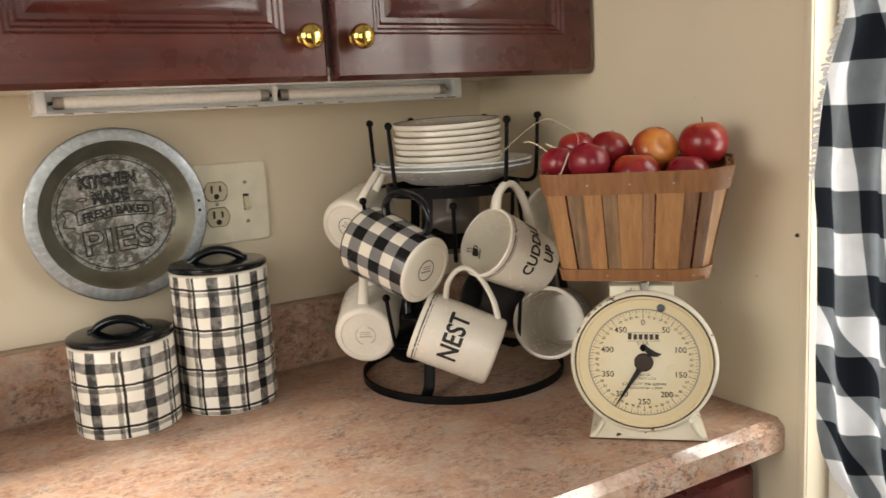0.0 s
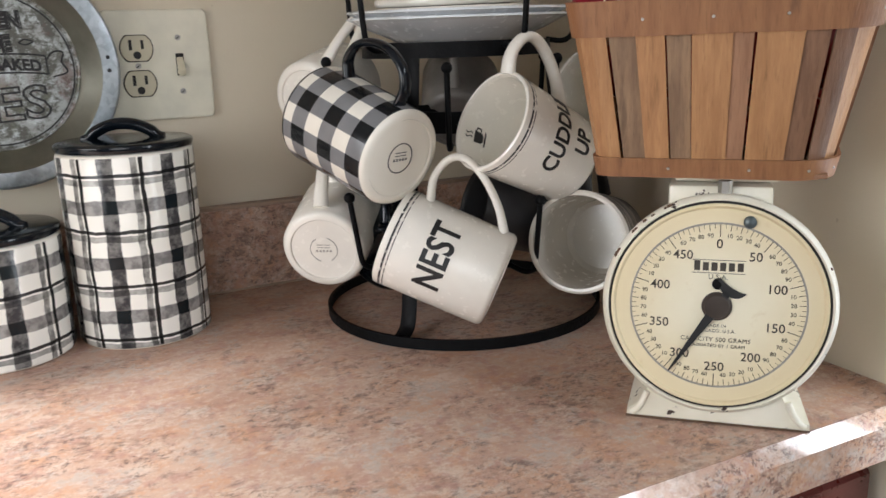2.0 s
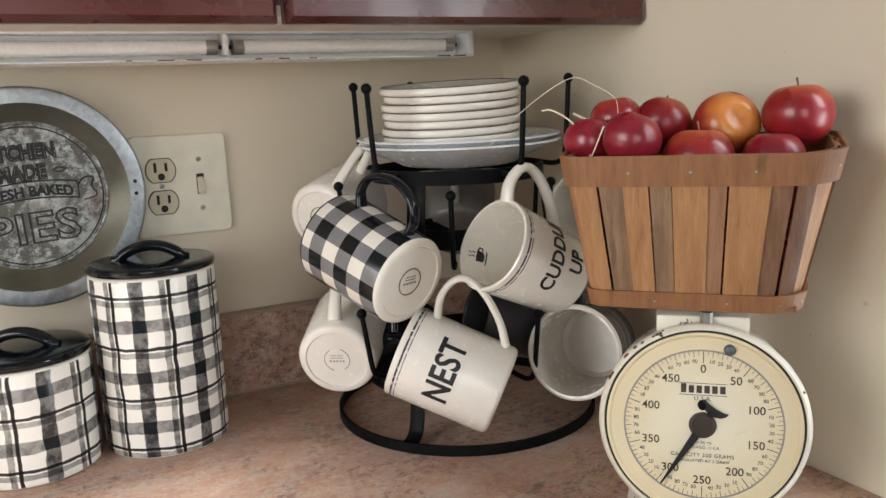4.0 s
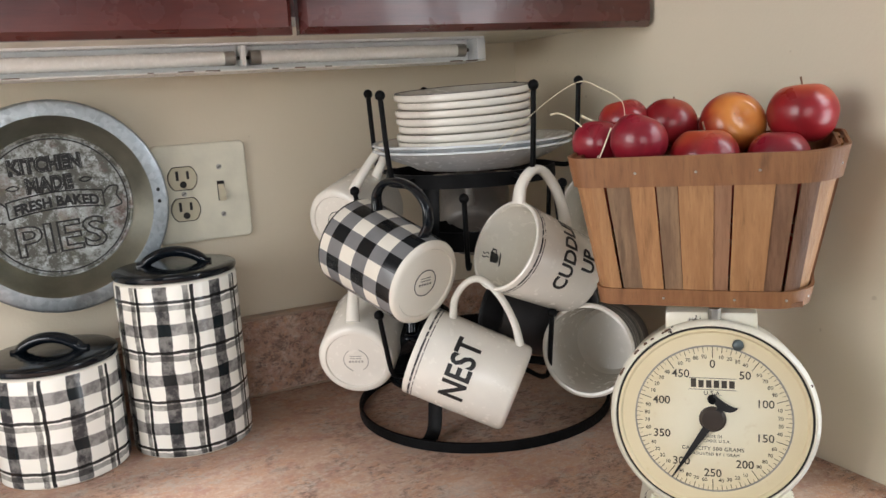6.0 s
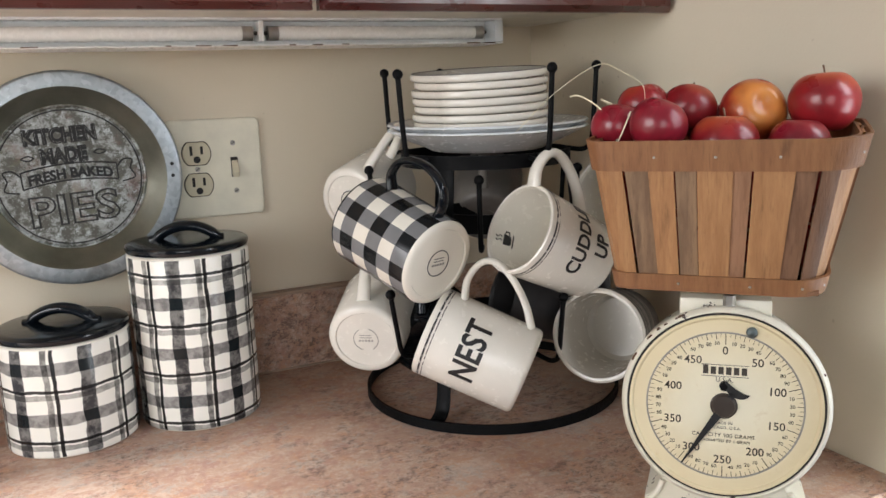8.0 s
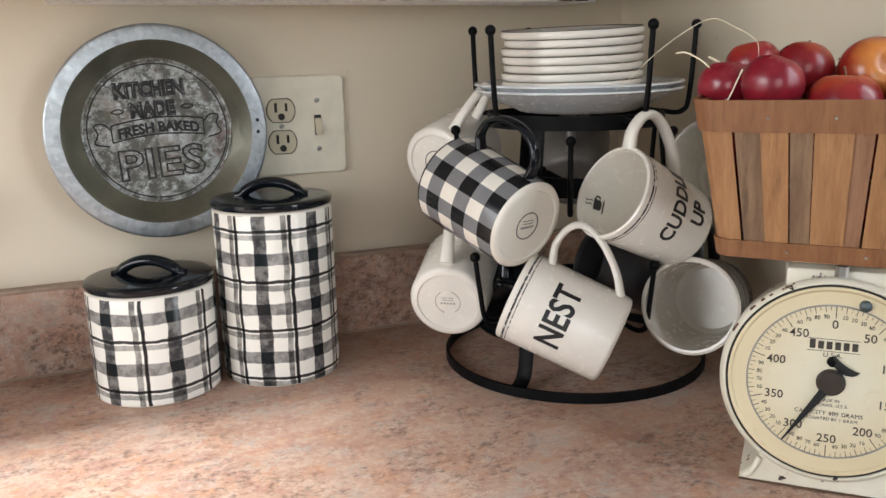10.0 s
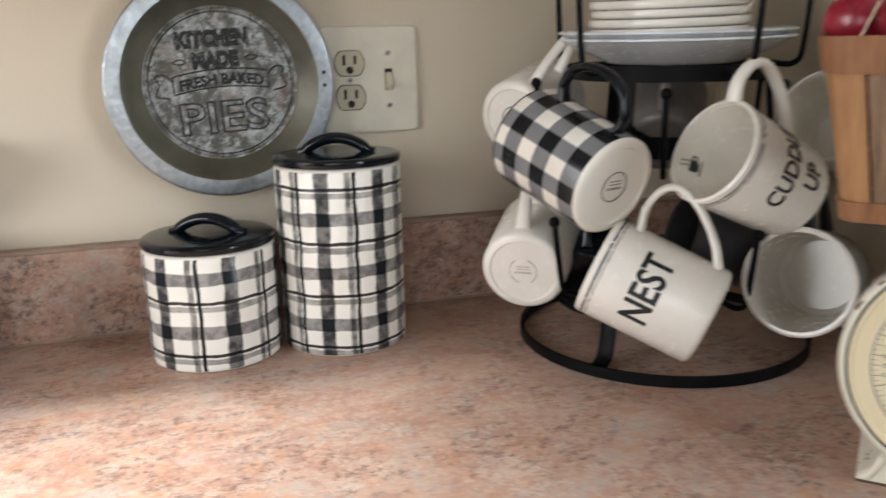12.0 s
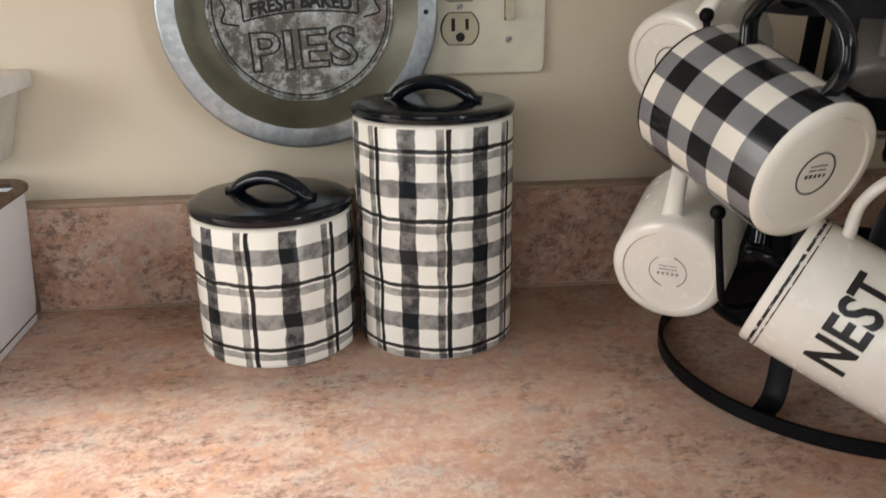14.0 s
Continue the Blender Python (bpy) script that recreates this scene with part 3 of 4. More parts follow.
# ---- strip light under the cabinet ----
def strip_light():
    f = thing("strip_light", pose(0.016, -0.10, 1.3485), "white enamelled fluorescent strip light, switched off, under the cabinet", "light fixture")
    L = 0.306
    part("top_plate", block(-L, L, -0.036, 0.040, -0.0025, -0.0002), M_FIXTURE, f)
    part("back_plate", block(-L, L, 0.037, 0.040, -0.0305, -0.0026, 0.0008), M_FIXTURE, f)
    part("reflector", block(-L + 0.013, L - 0.013, -0.0135, -0.0115, -0.0288, -0.0028), M_FIXTURE, f, "white enamelled reflector")
    lip = bmesh.new()
    q = [(-0.036, -0.0290), (0.037, -0.0290), (0.037, -0.0310), (-0.036, -0.0310), (-0.037, -0.0300)]
    r = [[lip.verts.new((x, y, z)) for y, z in q] for x in (-L, L)]
    for i in range(5):
        lip.faces.new((r[0][i], r[0][(i + 1) % 5], r[1][(i + 1) % 5], r[1][i]))
    lip.faces.new(r[0]), lip.faces.new(r[1][::-1])
    part("bottom_tray", lip, M_FIXTURE, f)
    for x in (-L, L - 0.012):
        part("end_cap", block(x, x + 0.012, -0.038, 0.036, -0.0288, -0.0026, 0.0012), M_PLATEWHITE, f)
    for a, b in ((-0.285, -0.009), (0.008, 0.282)):
        t = part("tube", tube([(a + 0.012, -0.0245, -0.0165), (b - 0.012, -0.0245, -0.0165)], 0.0078, 20), M_TUBE, f, "unlit frosted fluorescent tube")
        for x0, x1 in ((a, a + 0.0118), (b - 0.0118, b)):
            part("end_collar", tube([(x0, -0.0245, -0.0165), (x1, -0.0245, -0.0165)], 0.0080, 20), M_STEEL, t, "dull metal tube end")
            px = x0 - 0.006 if x0 == a else x1 + 0.006
            part("pin", tube([(min(px, x0), -0.0245, -0.0165), (max(px, x1), -0.0245, -0.0165)], 0.0022, 8), M_SLOT, t)
    part("socket", block(-0.0035, 0.0025, -0.033, -0.014, -0.0255, -0.003, 0.0012), M_FIXTURE, f)
    rnd = random.Random(2)
    for k in range(12):
        x, w = rnd.uniform(-0.29, 0.28), rnd.uniform(0.004, 0.018)
        part("rust_spot", block(x, x + w, -0.0378, -0.0366, -0.0307 + rnd.uniform(0, 0.0006), -0.0293), M_RUST, f, "rusty chip", smooth=0)


strip_light()


# ---- socket and switch plate ----
def switch_plate():
    p = thing("wall_plate", pose(-0.023, 0, 1.176), "aged ivory wall plate with a double socket and a toggle switch", "switch")
    bm = block(-0.058, 0.058, -0.006, -0.0003, -0.0615, 0.0615)
    bmesh.ops.bevel(bm, geom=[e for e in bm.edges if abs((e.verts[0].co - e.verts[1].co).y) > 0.004], offset=0.0075, segments=5, affect="EDGES", profile=0.5)
    bmesh.ops.bevel(bm, geom=[e for e in bm.edges if all(v.co.y < -0.0059 for v in e.verts)], offset=0.0025, segments=3, affect="EDGES", profile=0.6)
    part("plate", bm, M_PLATE, p)
    for z in (0.0195, -0.0195):
        loop = []
        for i in range(48):
            a = math.tau * i / 48
            loop.append((0.0172 * math.cos(a), max(-0.0140, min(0.0140, 0.0172 * math.sin(a)))))
        bm = bmesh.new()
        rows = [[bm.verts.new((x * s, y, zz * s)) for x, zz in loop] for s, y in ((1, -0.0055), (1, -0.0072), (0.96, -0.0078))]
        for a, b in zip(rows, rows[1:]):
            for i in range(48):
                bm.faces.new((a[i], a[(i + 1) % 48], b[(i + 1) % 48], b[i]))
        bm.faces.new(rows[-1])
        o = part("receptacle", bm, M_PLASTIC, p, "ivory three-pin socket", pose(-0.023, 0, z))
        gap = bmesh.new()
        rr = [[gap.verts.new((x * s, -0.00612, zz * s)) for x, zz in loop] for s in (1.0, 1.065)]
        for i in range(48):
            gap.faces.new((rr[0][i], rr[0][(i + 1) % 48], rr[1][(i + 1) % 48], rr[1][i]))
        bmesh.ops.solidify(gap, geom=gap.faces[:], thickness=0.00008)
        part("shadow_gap", gap, M_SLOT, o)
        part("slot", block(-0.0082, -0.0048, -0.0081, -0.0070, -0.0020, 0.0095), M_SLOT, o)
        part("slot", block(0.0048, 0.0080, -0.0081, -0.0070, -0.001, 0.0088), M_SLOT, o)
        bm = lathe([(0, -0.0004), (0.0042, -0.0004), (0.0042, 0.0003), (0, 0.0003)], 16)
        part("earth_hole", bm, M_SLOT, o, "", pose(0, -0.0079, -0.0075, 90))
    part("switch_slot", block(0.0185, 0.0275, -0.0068, -0.0055, -0.0125, 0.0125, 0.0006), M_SLOT, p)
    tog = bmesh.new()
    q = ((-0.0060, -0.0105), (-0.0060, 0.0105), (-0.0085, 0.004), (-0.0155, -0.0065), (-0.0145, -0.0125))
    r = [[tog.verts.new((x, y, z)) for y, z in q] for x in (0.0192, 0.0268)]
    for i in range(5):
        tog.faces.new((r[0][i], r[0][(i + 1) % 5], r[1][(i + 1) % 5], r[1][i]))
    tog.faces.new(r[0]), tog.faces.new(r[1][::-1])
    bmesh.ops.bevel(tog, geom=tog.edges[:], offset=0.0008, segments=2, affect="EDGES", profile=0.5)
    part("toggle", tog, M_PLASTIC, p, "ivory toggle switched down")
    for x, z in ((0.023, 0.0302), (0.023, -0.0302), (-0.023, 0.0)):
        s = part("screw", lathe([(0, 0), (0.0033, 0), (0.003, 0.0009), (0, 0.0012)], 18), M_STEEL, p, "slotted screw", pose(x, -0.0058, z, 90))
        part("screw_slot", block(-0.0028, 0.0028, -0.0004, 0.0004, 0.0009, 0.0014), M_SLOT, s, "", pose(0, 0, 0, 0, 0, 35))


switch_plate()


# ---- pie tin on the wall ----
def pie_tin():
    t = thing("pie_tin", pose(-0.1912, -0.0012, 1.1775), "galvanised pie tin with black embossed lettering hung on the wall", "pie tin")
    to_wall = pose(0, 0, 0, 90)           # the turned shape's z points into the room
    part("rim", lathe([(0.1040, 0.0305), (0.1050, 0.0318), (0.1195, 0.0318), (0.1216, 0.0312), (0.1226, 0.0298), (0.1216, 0.0284), (0.1195, 0.0292), (0.1050, 0.0300), (0.1040, 0.0305)], 96), M_GALV, t, "spangled galvanised rim", to_wall)
    part("sloping_side", lathe([(0.0842, 0.0012), (0.0860, 0.0030), (0.0960, 0.0180), (0.1032, 0.0295), (0.1045, 0.0312), (0.1050, 0.0300), (0.0975, 0.0180), (0.0870, 0.0018), (0.0855, 0.0), (0.0842, 0.0012)], 96), M_SLOPE, t, "dull olive-grey tin side", to_wall)
    base = part("base", lathe([(0, 0.0), (0.0850, 0.0), (0.0850, 0.0010), (0.0842, 0.0024), (0.0825, 0.0022), (0.0815, 0.0012), (0.0805, 0.0022), (0, 0.0022)], 96), M_TIN, t, "mottled worn tin base", to_wall @ pose(0, 0, 0, 0, 0, 3))
    part("ring_line", band(0.0792, 0.0021, 0.0027, 0.0016, 96), M_ENGRAVE, base)

    def words(text, w, h, x, y, fat=0.0, arc=0.0):
        bm = squeeze(lettering(text, 0.03, 0.0003, 2 if arc else 0, fat=fat), w, h)
        for v in bm.verts:
            v.co.y += arc * (1 - (v.co.x / (w / 2)) ** 2)
        part("lettering", bm, M_ENGRAVE, base, "black embossed lettering", pose(x, y, 0.0027))
        if arc:
            return
        bm = squeeze(lettering(text, 0.03, 0.0003, 2 if arc else 0, fat=-0.0012), w * 0.97, h * 0.84)
        for v in bm.verts:
            v.co.y += arc * (1 - (v.co.x / (w / 2)) ** 2)
        part("lettering_core", bm, M_TIN, base, "worn tin letter faces", pose(x, y, 0.0031))

    words("KITCHEN", 0.079, 0.0195, -0.004, 0.0500, 0.0024)
    words("MADE", 0.051, 0.0190, -0.0032, 0.0268, 0.0024)
    words("FRESH BAKED", 0.092, 0.0128, 0.001, 0.0005, 0.0014, 0.005)
    # outlined big letters: a dark stroke with a light core
    big = lettering("PIES", 0.03, 0.0003, fat=0.0010)
    xs, ys = [v.co.x for v in big.verts], [v.co.y for v in big.verts]
    kx, ky, cx, cy = 0.098 / (max(xs) - min(xs)), 0.0375 / (max(ys) - min(ys)), (max(xs) + min(xs)) / 2, (max(ys) + min(ys)) / 2
    core = lettering("PIES", 0.03, 0.0003, fat=-0.0002)
    for bm in (big, core):
        for v in bm.verts:
            v.co.x, v.co.y = (v.co.x - cx) * kx, (v.co.y - cy) * ky
    part("lettering", big, M_ENGRAVE, base, "black embossed lettering", pose(-0.0005, -0.0364, 0.0027))
    part("lettering_core", core, M_TIN, base, "worn tin letter faces", pose(-0.0005, -0.0364, 0.0031))
    rib = bmesh.new()
    for lift in (0.0110, -0.0085):
        tube([(x, lift + 0.0055 * (1 - (x / 0.052) ** 2), 0.0026) for x in np.linspace(-0.052, 0.052, 25)], 0.0009, 6, bm=rib)
    for s in (-1, 1):
        tube(smooth_path([(s * 0.052, 0.0110, 0.0026), (s * 0.052, -0.0085, 0.0026)], 3), 0.0009, 6, bm=rib)
        tube(smooth_path([(s * 0.052, 0.006, 0.0026), (s * 0.060, 0.014, 0.0026), (s * 0.070, 0.013, 0.0026), (s * 0.067, 0.003, 0.0026), (s * 0.071, -0.008, 0.0026), (s * 0.056, -0.012, 0.0026)], 5), 0.0009, 6, bm=rib)
    part("ribbon_outline", rib, M_ENGRAVE, base, "black embossed ribbon")
    for s in (-1, 1):
        part("dash", tube(smooth_path([(s * 0.032 - 0.003, 0.0265, 0.0026), (s * 0.038 - 0.003, 0.0292, 0.0026), (s * 0.046 - 0.003, 0.0265, 0.0026), (s * 0.038 - 0.003, 0.0238, 0.0026), (s * 0.032 - 0.003, 0.0265, 0.0026)], 4), 0.0008, 6), M_ENGRAVE, base)
    for z in (-0.004, 0.010):
        part("rivet_mark", lathe([(0, 0), (0.0022, 0), (0.0015, 0.0006), (0, 0.0008)], 12), M_ENGRAVE, t, "", pose(0.1115, -0.0318, z, 90))


pie_tin()


# ---- canisters ----
def canister(x, y, h, r, turn, plaid, label):
    c = thing("canister", pose(x, y, ZC + 0.0004, 0, 0, turn), label, "canister", "plaid canisters")
    part("body", lathe([(0, 0.003), (r - 0.008, 0.003), (r - 0.006, 0.0005), (r - 0.003, 0), (r - 0.0008, 0.0015), (r, 0.004), (r, h - 0.004), (r - 0.001, h - 0.0015), (r - 0.003, h), (r - 0.006, h), (r - 0.007, h - 0.004), (r - 0.007, 0.009), (0, 0.009)], 96), plaid, c, "watercolour black, grey and cream plaid glaze")
    lid = part("lid", lathe([(0, h + 0.0003), (r - 0.003, h + 0.0003), (r - 0.0004, h + 0.0013), (r + 0.0008, h + 0.0040), (r + 0.0004, h + 0.0072), (r - 0.0022, h + 0.0090), (r * 0.88, h + 0.0094), (r * 0.5, h + 0.0102), (0, h + 0.0106)], 96), M_GLOSSBLACK, c, "glossy black ceramic lid")
    z = h + 0.0100
    pts = smooth_path([(-0.041, 0, z + 0.0005), (-0.034, 0, z + 0.0016), (-0.026, 0, z + 0.0075), (-0.014, 0, z + 0.0128), (0, 0, z + 0.0148), (0.014, 0, z + 0.0128), (0.026, 0, z + 0.0075), (0.034, 0, z + 0.0016), (0.041, 0, z + 0.0005)], 7)
    part("handle", tube(pts, 0.0060, 14, 1.4, 0.62, side=(0, 1, 0)), M_GLOSSBLACK, lid, "looped black ceramic handle", pose(0, 0, 0, 0, 0, -14))
    return c


canister(-0.0814, -0.1055, 0.1968, 0.0672, -6, M_CAN_TALL, "tall black and cream plaid ceramic canister with a black lid")
canister(-0.2203, -0.1029, 0.1205, 0.0680, -10, M_CAN_SHORT, "short black and cream plaid ceramic canister with a black lid")


# ---- mug rack ----
RX, RY = 0.2525, -0.208
rack = thing("mug_rack", pose(RX, RY, ZC + 0.0004), "black iron mug rack with hooks in tiers and a plate ring", "mug rack")
part("base_ring", band(0.1545, 0.0, 0.011, 0.0035), M_IRON, rack, "", pose(0, -0.0025, 0))
part("top_band", band(0.100, 0.277, 0.292, 0.0035), M_IRON, rack)
part("middle_band", band(0.060, 0.200, 0.222, 0.0035), M_IRON, rack)
part("lower_band", band(0.060, 0.078, 0.096, 0.0035), M_IRON, rack)
for a in (96, 216, 336):
    ca, sa = math.cos(radians(a)), math.sin(radians(a))
    pts = smooth_path([(0.149 * ca, 0.149 * sa, 0.0055), (0.136 * ca, 0.136 * sa, 0.007), (0.126 * ca, 0.126 * sa, 0.020), (0.119 * ca, 0.119 * sa, 0.07), (0.108 * ca, 0.108 * sa, 0.18), (0.0965 * ca, 0.0965 * sa, 0.285)], 6)
    part("upright", tube(pts, 0.0088, 10, 0.26, side=(ca, sa, 0.001)), M_IRON, rack, "flat black iron upright")
TIPS = [((-0.0885, 0.086, 0.384), 0.100), ((-0.1305, -0.054, 0.380), 0.100), ((0.0005, -0.144, 0.381), 0.100), ((0.1095, -0.070, 0.384), 0.100), ((0.11, 0.07, 0.384), 0.100), ((0.01, 0.135, 0.384), 0.100),
        ((-0.1375, 0.026, 0.275), 0.094), ((-0.0615, -0.097, 0.268), 0.094), ((0.065, -0.095, 0.272), 0.094), ((0.125, 0.02, 0.272), 0.094), ((0.06, 0.11, 0.272), 0.094),
        ((0.0155, -0.139, 0.139), 0.094), ((-0.1485, -0.049, 0.146), 0.094), ((0.135, -0.045, 0.142), 0.094)]
for (x, y, z), rb in TIPS:
    d = Vector((x, y, 0)).normalized()
    b = z - 0.095 if z > 0.3 else z - 0.078
    r = math.hypot(x, y)
    up = lambda k, dz: d * k + Vector((0, 0, b + dz))
    pts = smooth_path([up(rb - 0.004, 0.002), up(rb + (r - rb) * 0.35, 0.0), up(rb + (r - rb) * 0.62, 0.002), up(rb + (r - rb) * 0.80, 0.010), up(r - (r - rb) * 0.10, 0.040), (x, y, z)], 6)
    bm = tube(pts, 0.0029, 10)
    hook = part("hook", bm, M_IRON, rack)
    part("ball_tip", ball((x, y, z), 0.0056), M_IRON, hook)


# ---- plates on the rack ----
def plate(name, r, z, material, label, category, group, tilt=(0, 0), rim=False, waves=0, depth=0.016, cx=RX, cy=RY, lip=0.001):
    prof = [(0, 0.003), (r * 0.50, 0.003), (r * 0.52, 0.0), (r * 0.57, 0.0), (r * 0.62, 0.0035), (r * 0.80, depth * 0.5), (r * 0.95, depth * 0.92 - lip), (r * 0.985, depth - lip), (r, depth - lip * 0.6), (r, depth), (r * 0.985, depth + 0.0018), (r * 0.95, depth + 0.0008), (r * 0.80, depth * 0.75), (r * 0.62, 0.0075), (0, 0.006)]
    p = thing(name, pose(cx, cy, z, tilt[0], tilt[1]), label, category, group)
    part("dish", lathe(prof, 84, 0.006 if waves else 0, waves), material, p, smooth=70)
    if rim:
        part("rim_line", band(r * 0.985, depth + 0.0021, depth + 0.0027, 0.0018), M_INK, p, "worn black rim line")
    return p


for k, z in enumerate((1.1930, 1.1995)):
    plate("dinner_plate", 0.1190, z, M_PLATEWHITE, "white scalloped dinner plate stacked on the mug rack", "plate", "dinner plates on the rack", (1.0, -0.6), waves=22, depth=0.0245, cx=0.262, cy=-0.197)
zs = 1.2135
for k in range(7):
    plate("side_plate", 0.0785 + 0.001 * math.sin(k * 2.3), zs, M_CHINA, "cream ceramic side plate in a stack" if k < 6 else "cream side plate with a worn black rim on a stack", "plate", "side plates in a stack", (1.0 + 0.25 * k, -1.2 - 0.25 * k), rim=(k == 6), lip=0.0052, depth=0.0125, cx=0.2474 + 0.0012 * math.sin(k * 4.1), cy=-0.209 + 0.001 * math.cos(k * 3.3))
    zs += 0.0092


# ---- mugs ----
def mug(rim_c, base_c, r_rim, r_base, outer, inner, label, handle_mat=None, text=None, lines=True, toward=(0, 0, 1), stamp="ring", grip=1.0, thick=0.0037, ear=False, slide=0.0):
    A, B = Vector(rim_c), Vector(base_c)
    h = (A - B).length
    z = (A - B).normalized()
    up = Vector(toward)
    x = (up - z * up.dot(z)).normalized()
    y = z.cross(x)
    m = thing("mug", basis(B, x, y, z), label, "mug", "mugs on the rack")
    R, b = r_rim, r_base
    body = part("body", lathe([(0, 0.0015), (b - 0.010, 0.0015), (b - 0.009, 0.0), (b - 0.005, 0.0002), (b - 0.0018, 0.0018), (b, 0.0055), (b + (R - b) * 0.5, h * 0.5), (R, h - 0.003), (R - 0.0004, h - 0.001), (R - 0.002, h), (R - 0.0036, h - 0.0008), (R - 0.0042, h - 0.003), (b - 0.004, 0.012), (b - 0.009, 0.0075), (0, 0.0068)], 72), outer, m)
    part("inside", lathe([(R - 0.0043, h - 0.004), (b - 0.0043, 0.0125), (b - 0.0095, 0.0079), (0, 0.0072), (0, 0.0074), (b - 0.0096, 0.0081), (b - 0.0046, 0.0127), (R - 0.0046, h - 0.004), (R - 0.0043, h - 0.004)], 64), inner, body, "cream glazed inside")
    r = (R + b) / 2
    g = grip
    pts = smooth_path([(r - 0.001, 0, h * (0.80 + slide)), (r + 0.016 * g, 0, h * (0.84 + slide)), (r + 0.032 * g, 0, h * (0.78 + slide)), (r + 0.037 * g, 0, h * (0.65 + slide)), (r + 0.030 * g, 0, h * (0.46 + slide)), (r + 0.015 * g, 0, h * (0.26 + slide)), (r - 0.001, 0, h * (0.13 + slide))], 7)
    if ear:
        pts = smooth_path([(r - 0.001, 0, h * 0.74), (r + 0.015, 0, h * 0.78), (r + 0.031, 0, h * 0.70), (r + 0.040, 0, h * 0.52), (r + 0.040, 0, h * 0.32), (r + 0.030, 0, h * 0.15), (r + 0.014, 0, h * 0.09), (r - 0.001, 0, h * 0.12)], 7)
    part("handle", tube(pts, thick, 14, 1.5, 1.2, side=(0, 1, 0)), handle_mat or outer, m, "" if not handle_mat else "glossy black handle")
    if lines:
        for zz, w in ((h - 0.0085, 0.0021), (h - 0.0115, 0.0009)):
            rr = b + (R - b) * zz / h
            part("rim_line", band(rr + 0.0003, zz, zz + w, 0.0008, 72), M_WORNINK, body, "worn black line below the rim")
    if stamp:
        dark, arcs = stamp == "dark", ((0, 360),) if stamp == "dark" else ((20, 150), (200, 330))
        base = bmesh.new()
        for a0, a1 in arcs:
            tube([(0.0142 * math.cos(radians(a)), 0.0142 * math.sin(radians(a)), 0.0013) for a in np.linspace(a0, a1, 26)], 0.0006 if dark else 0.0004, 6, bm=base)
        st = part("maker_stamp", base, M_STAMP if dark else M_FAINT, body, "round maker's stamp")
        for k in range(3):
            for q in range(5) if k == 0 else range(2):
                w, l = (0.0012, 0.0010) if k == 0 else (0.0004, 0.0032)
                part("stamp_bar", block(-w, w, -l, l, 0, 0.0002), M_STAMP if dark else M_FAINT, st, "", pose((-0.0015, 0.0025, 0.0055)[k], 0.0036 * (q - 2) if k == 0 else 0.0072 * (q - 0.5), 0.00105), smooth=0)
    if text:
        for line, size, width, at_angle, at_h in text:
            bm = squeeze(lettering(line, 0.02, 0.00025, 3, fat=0.00045), width, size)
            for v in bm.verts:
                a = at_angle + v.co.x / r
                zz = at_h * h + v.co.y
                q = b + (R - b) * zz / h + 0.0003 + v.co.z
                v.co = (q * math.cos(a), q * math.sin(a), zz)
            part("lettering", bm, M_INK, body, "tall thin black lettering", smooth=0)
    return m


mug((0.0915, -0.2325, 1.1272), (0.1263, -0.3361, 1.0920), 0.0495, 0.0465, M_CHECK, M_CHINA_IN, "black and cream gingham mug with a black handle", M_GLOSSBLACK, lines=False, thick=0.0039, ear=True, stamp="dark")
cuddle = mug((0.2125, -0.3472, 1.1214), (0.3062, -0.3361, 1.0740), 0.0490, 0.0440, M_CHINA, M_CHINA_IN, "cream mug with worn black rim lines and lettering", text=(("CUDDLE", 0.0185, 0.080, -1.30, 0.52), ("UP", 0.0185, 0.025, -1.28, 0.25)), slide=0.19, grip=1.12, thick=0.0050)
mug((0.1302, -0.2992, 1.0140), (0.2107, -0.3643, 0.9705), 0.0480, 0.0465, M_CHINA, M_CHINA_IN, "cream mug lettered NEST with worn black rim lines", text=(("NEST", 0.0270, 0.066, -1.275, 0.544),), grip=1.32)
mug((0.1367, -0.1455, 1.0105), (0.0862, -0.2190, 0.9877), 0.0465, 0.0440, M_CHINA, M_CHINA_IN, "plain cream mug hanging with its base forward", lines=False, thick=0.0046)
mug((0.1700, -0.0921, 1.1500), (0.1060, -0.1400, 1.1345), 0.0460, 0.0425, M_CHINA, M_CHINA_IN, "plain cream mug hanging behind the gingham mug", lines=False, grip=1.3, toward=(0.55, -0.3, 1), stamp="dark")
striped = mug((0.2926, -0.3747, 0.9993), (0.372, -0.3162, 0.9828), 0.0505, 0.0440, M_SLATE, M_SHADECREAM, "dark striped mug with a pale inside", lines=False)
for zz, w in ((0.084, 0.0030), (0.074, 0.0016), (0.066, 0.0060), (0.050, 0.0016), (0.040, 0.0060)):
    part("stripe", band(0.0440 + 0.0065 * zz / 0.0999 + 0.0003, zz, zz + w, 0.0008, 72), M_FAINT, striped, "grey stripe")
part("rim", lathe([(0.0459, 0.0962), (0.0459, 0.1004), (0.0485, 0.1008), (0.0509, 0.0992), (0.0509, 0.0962), (0.0480, 0.0960), (0.0459, 0.0962)], 72), M_SHADECREAM, striped, "pale glazed rim")
icon = bmesh.new()
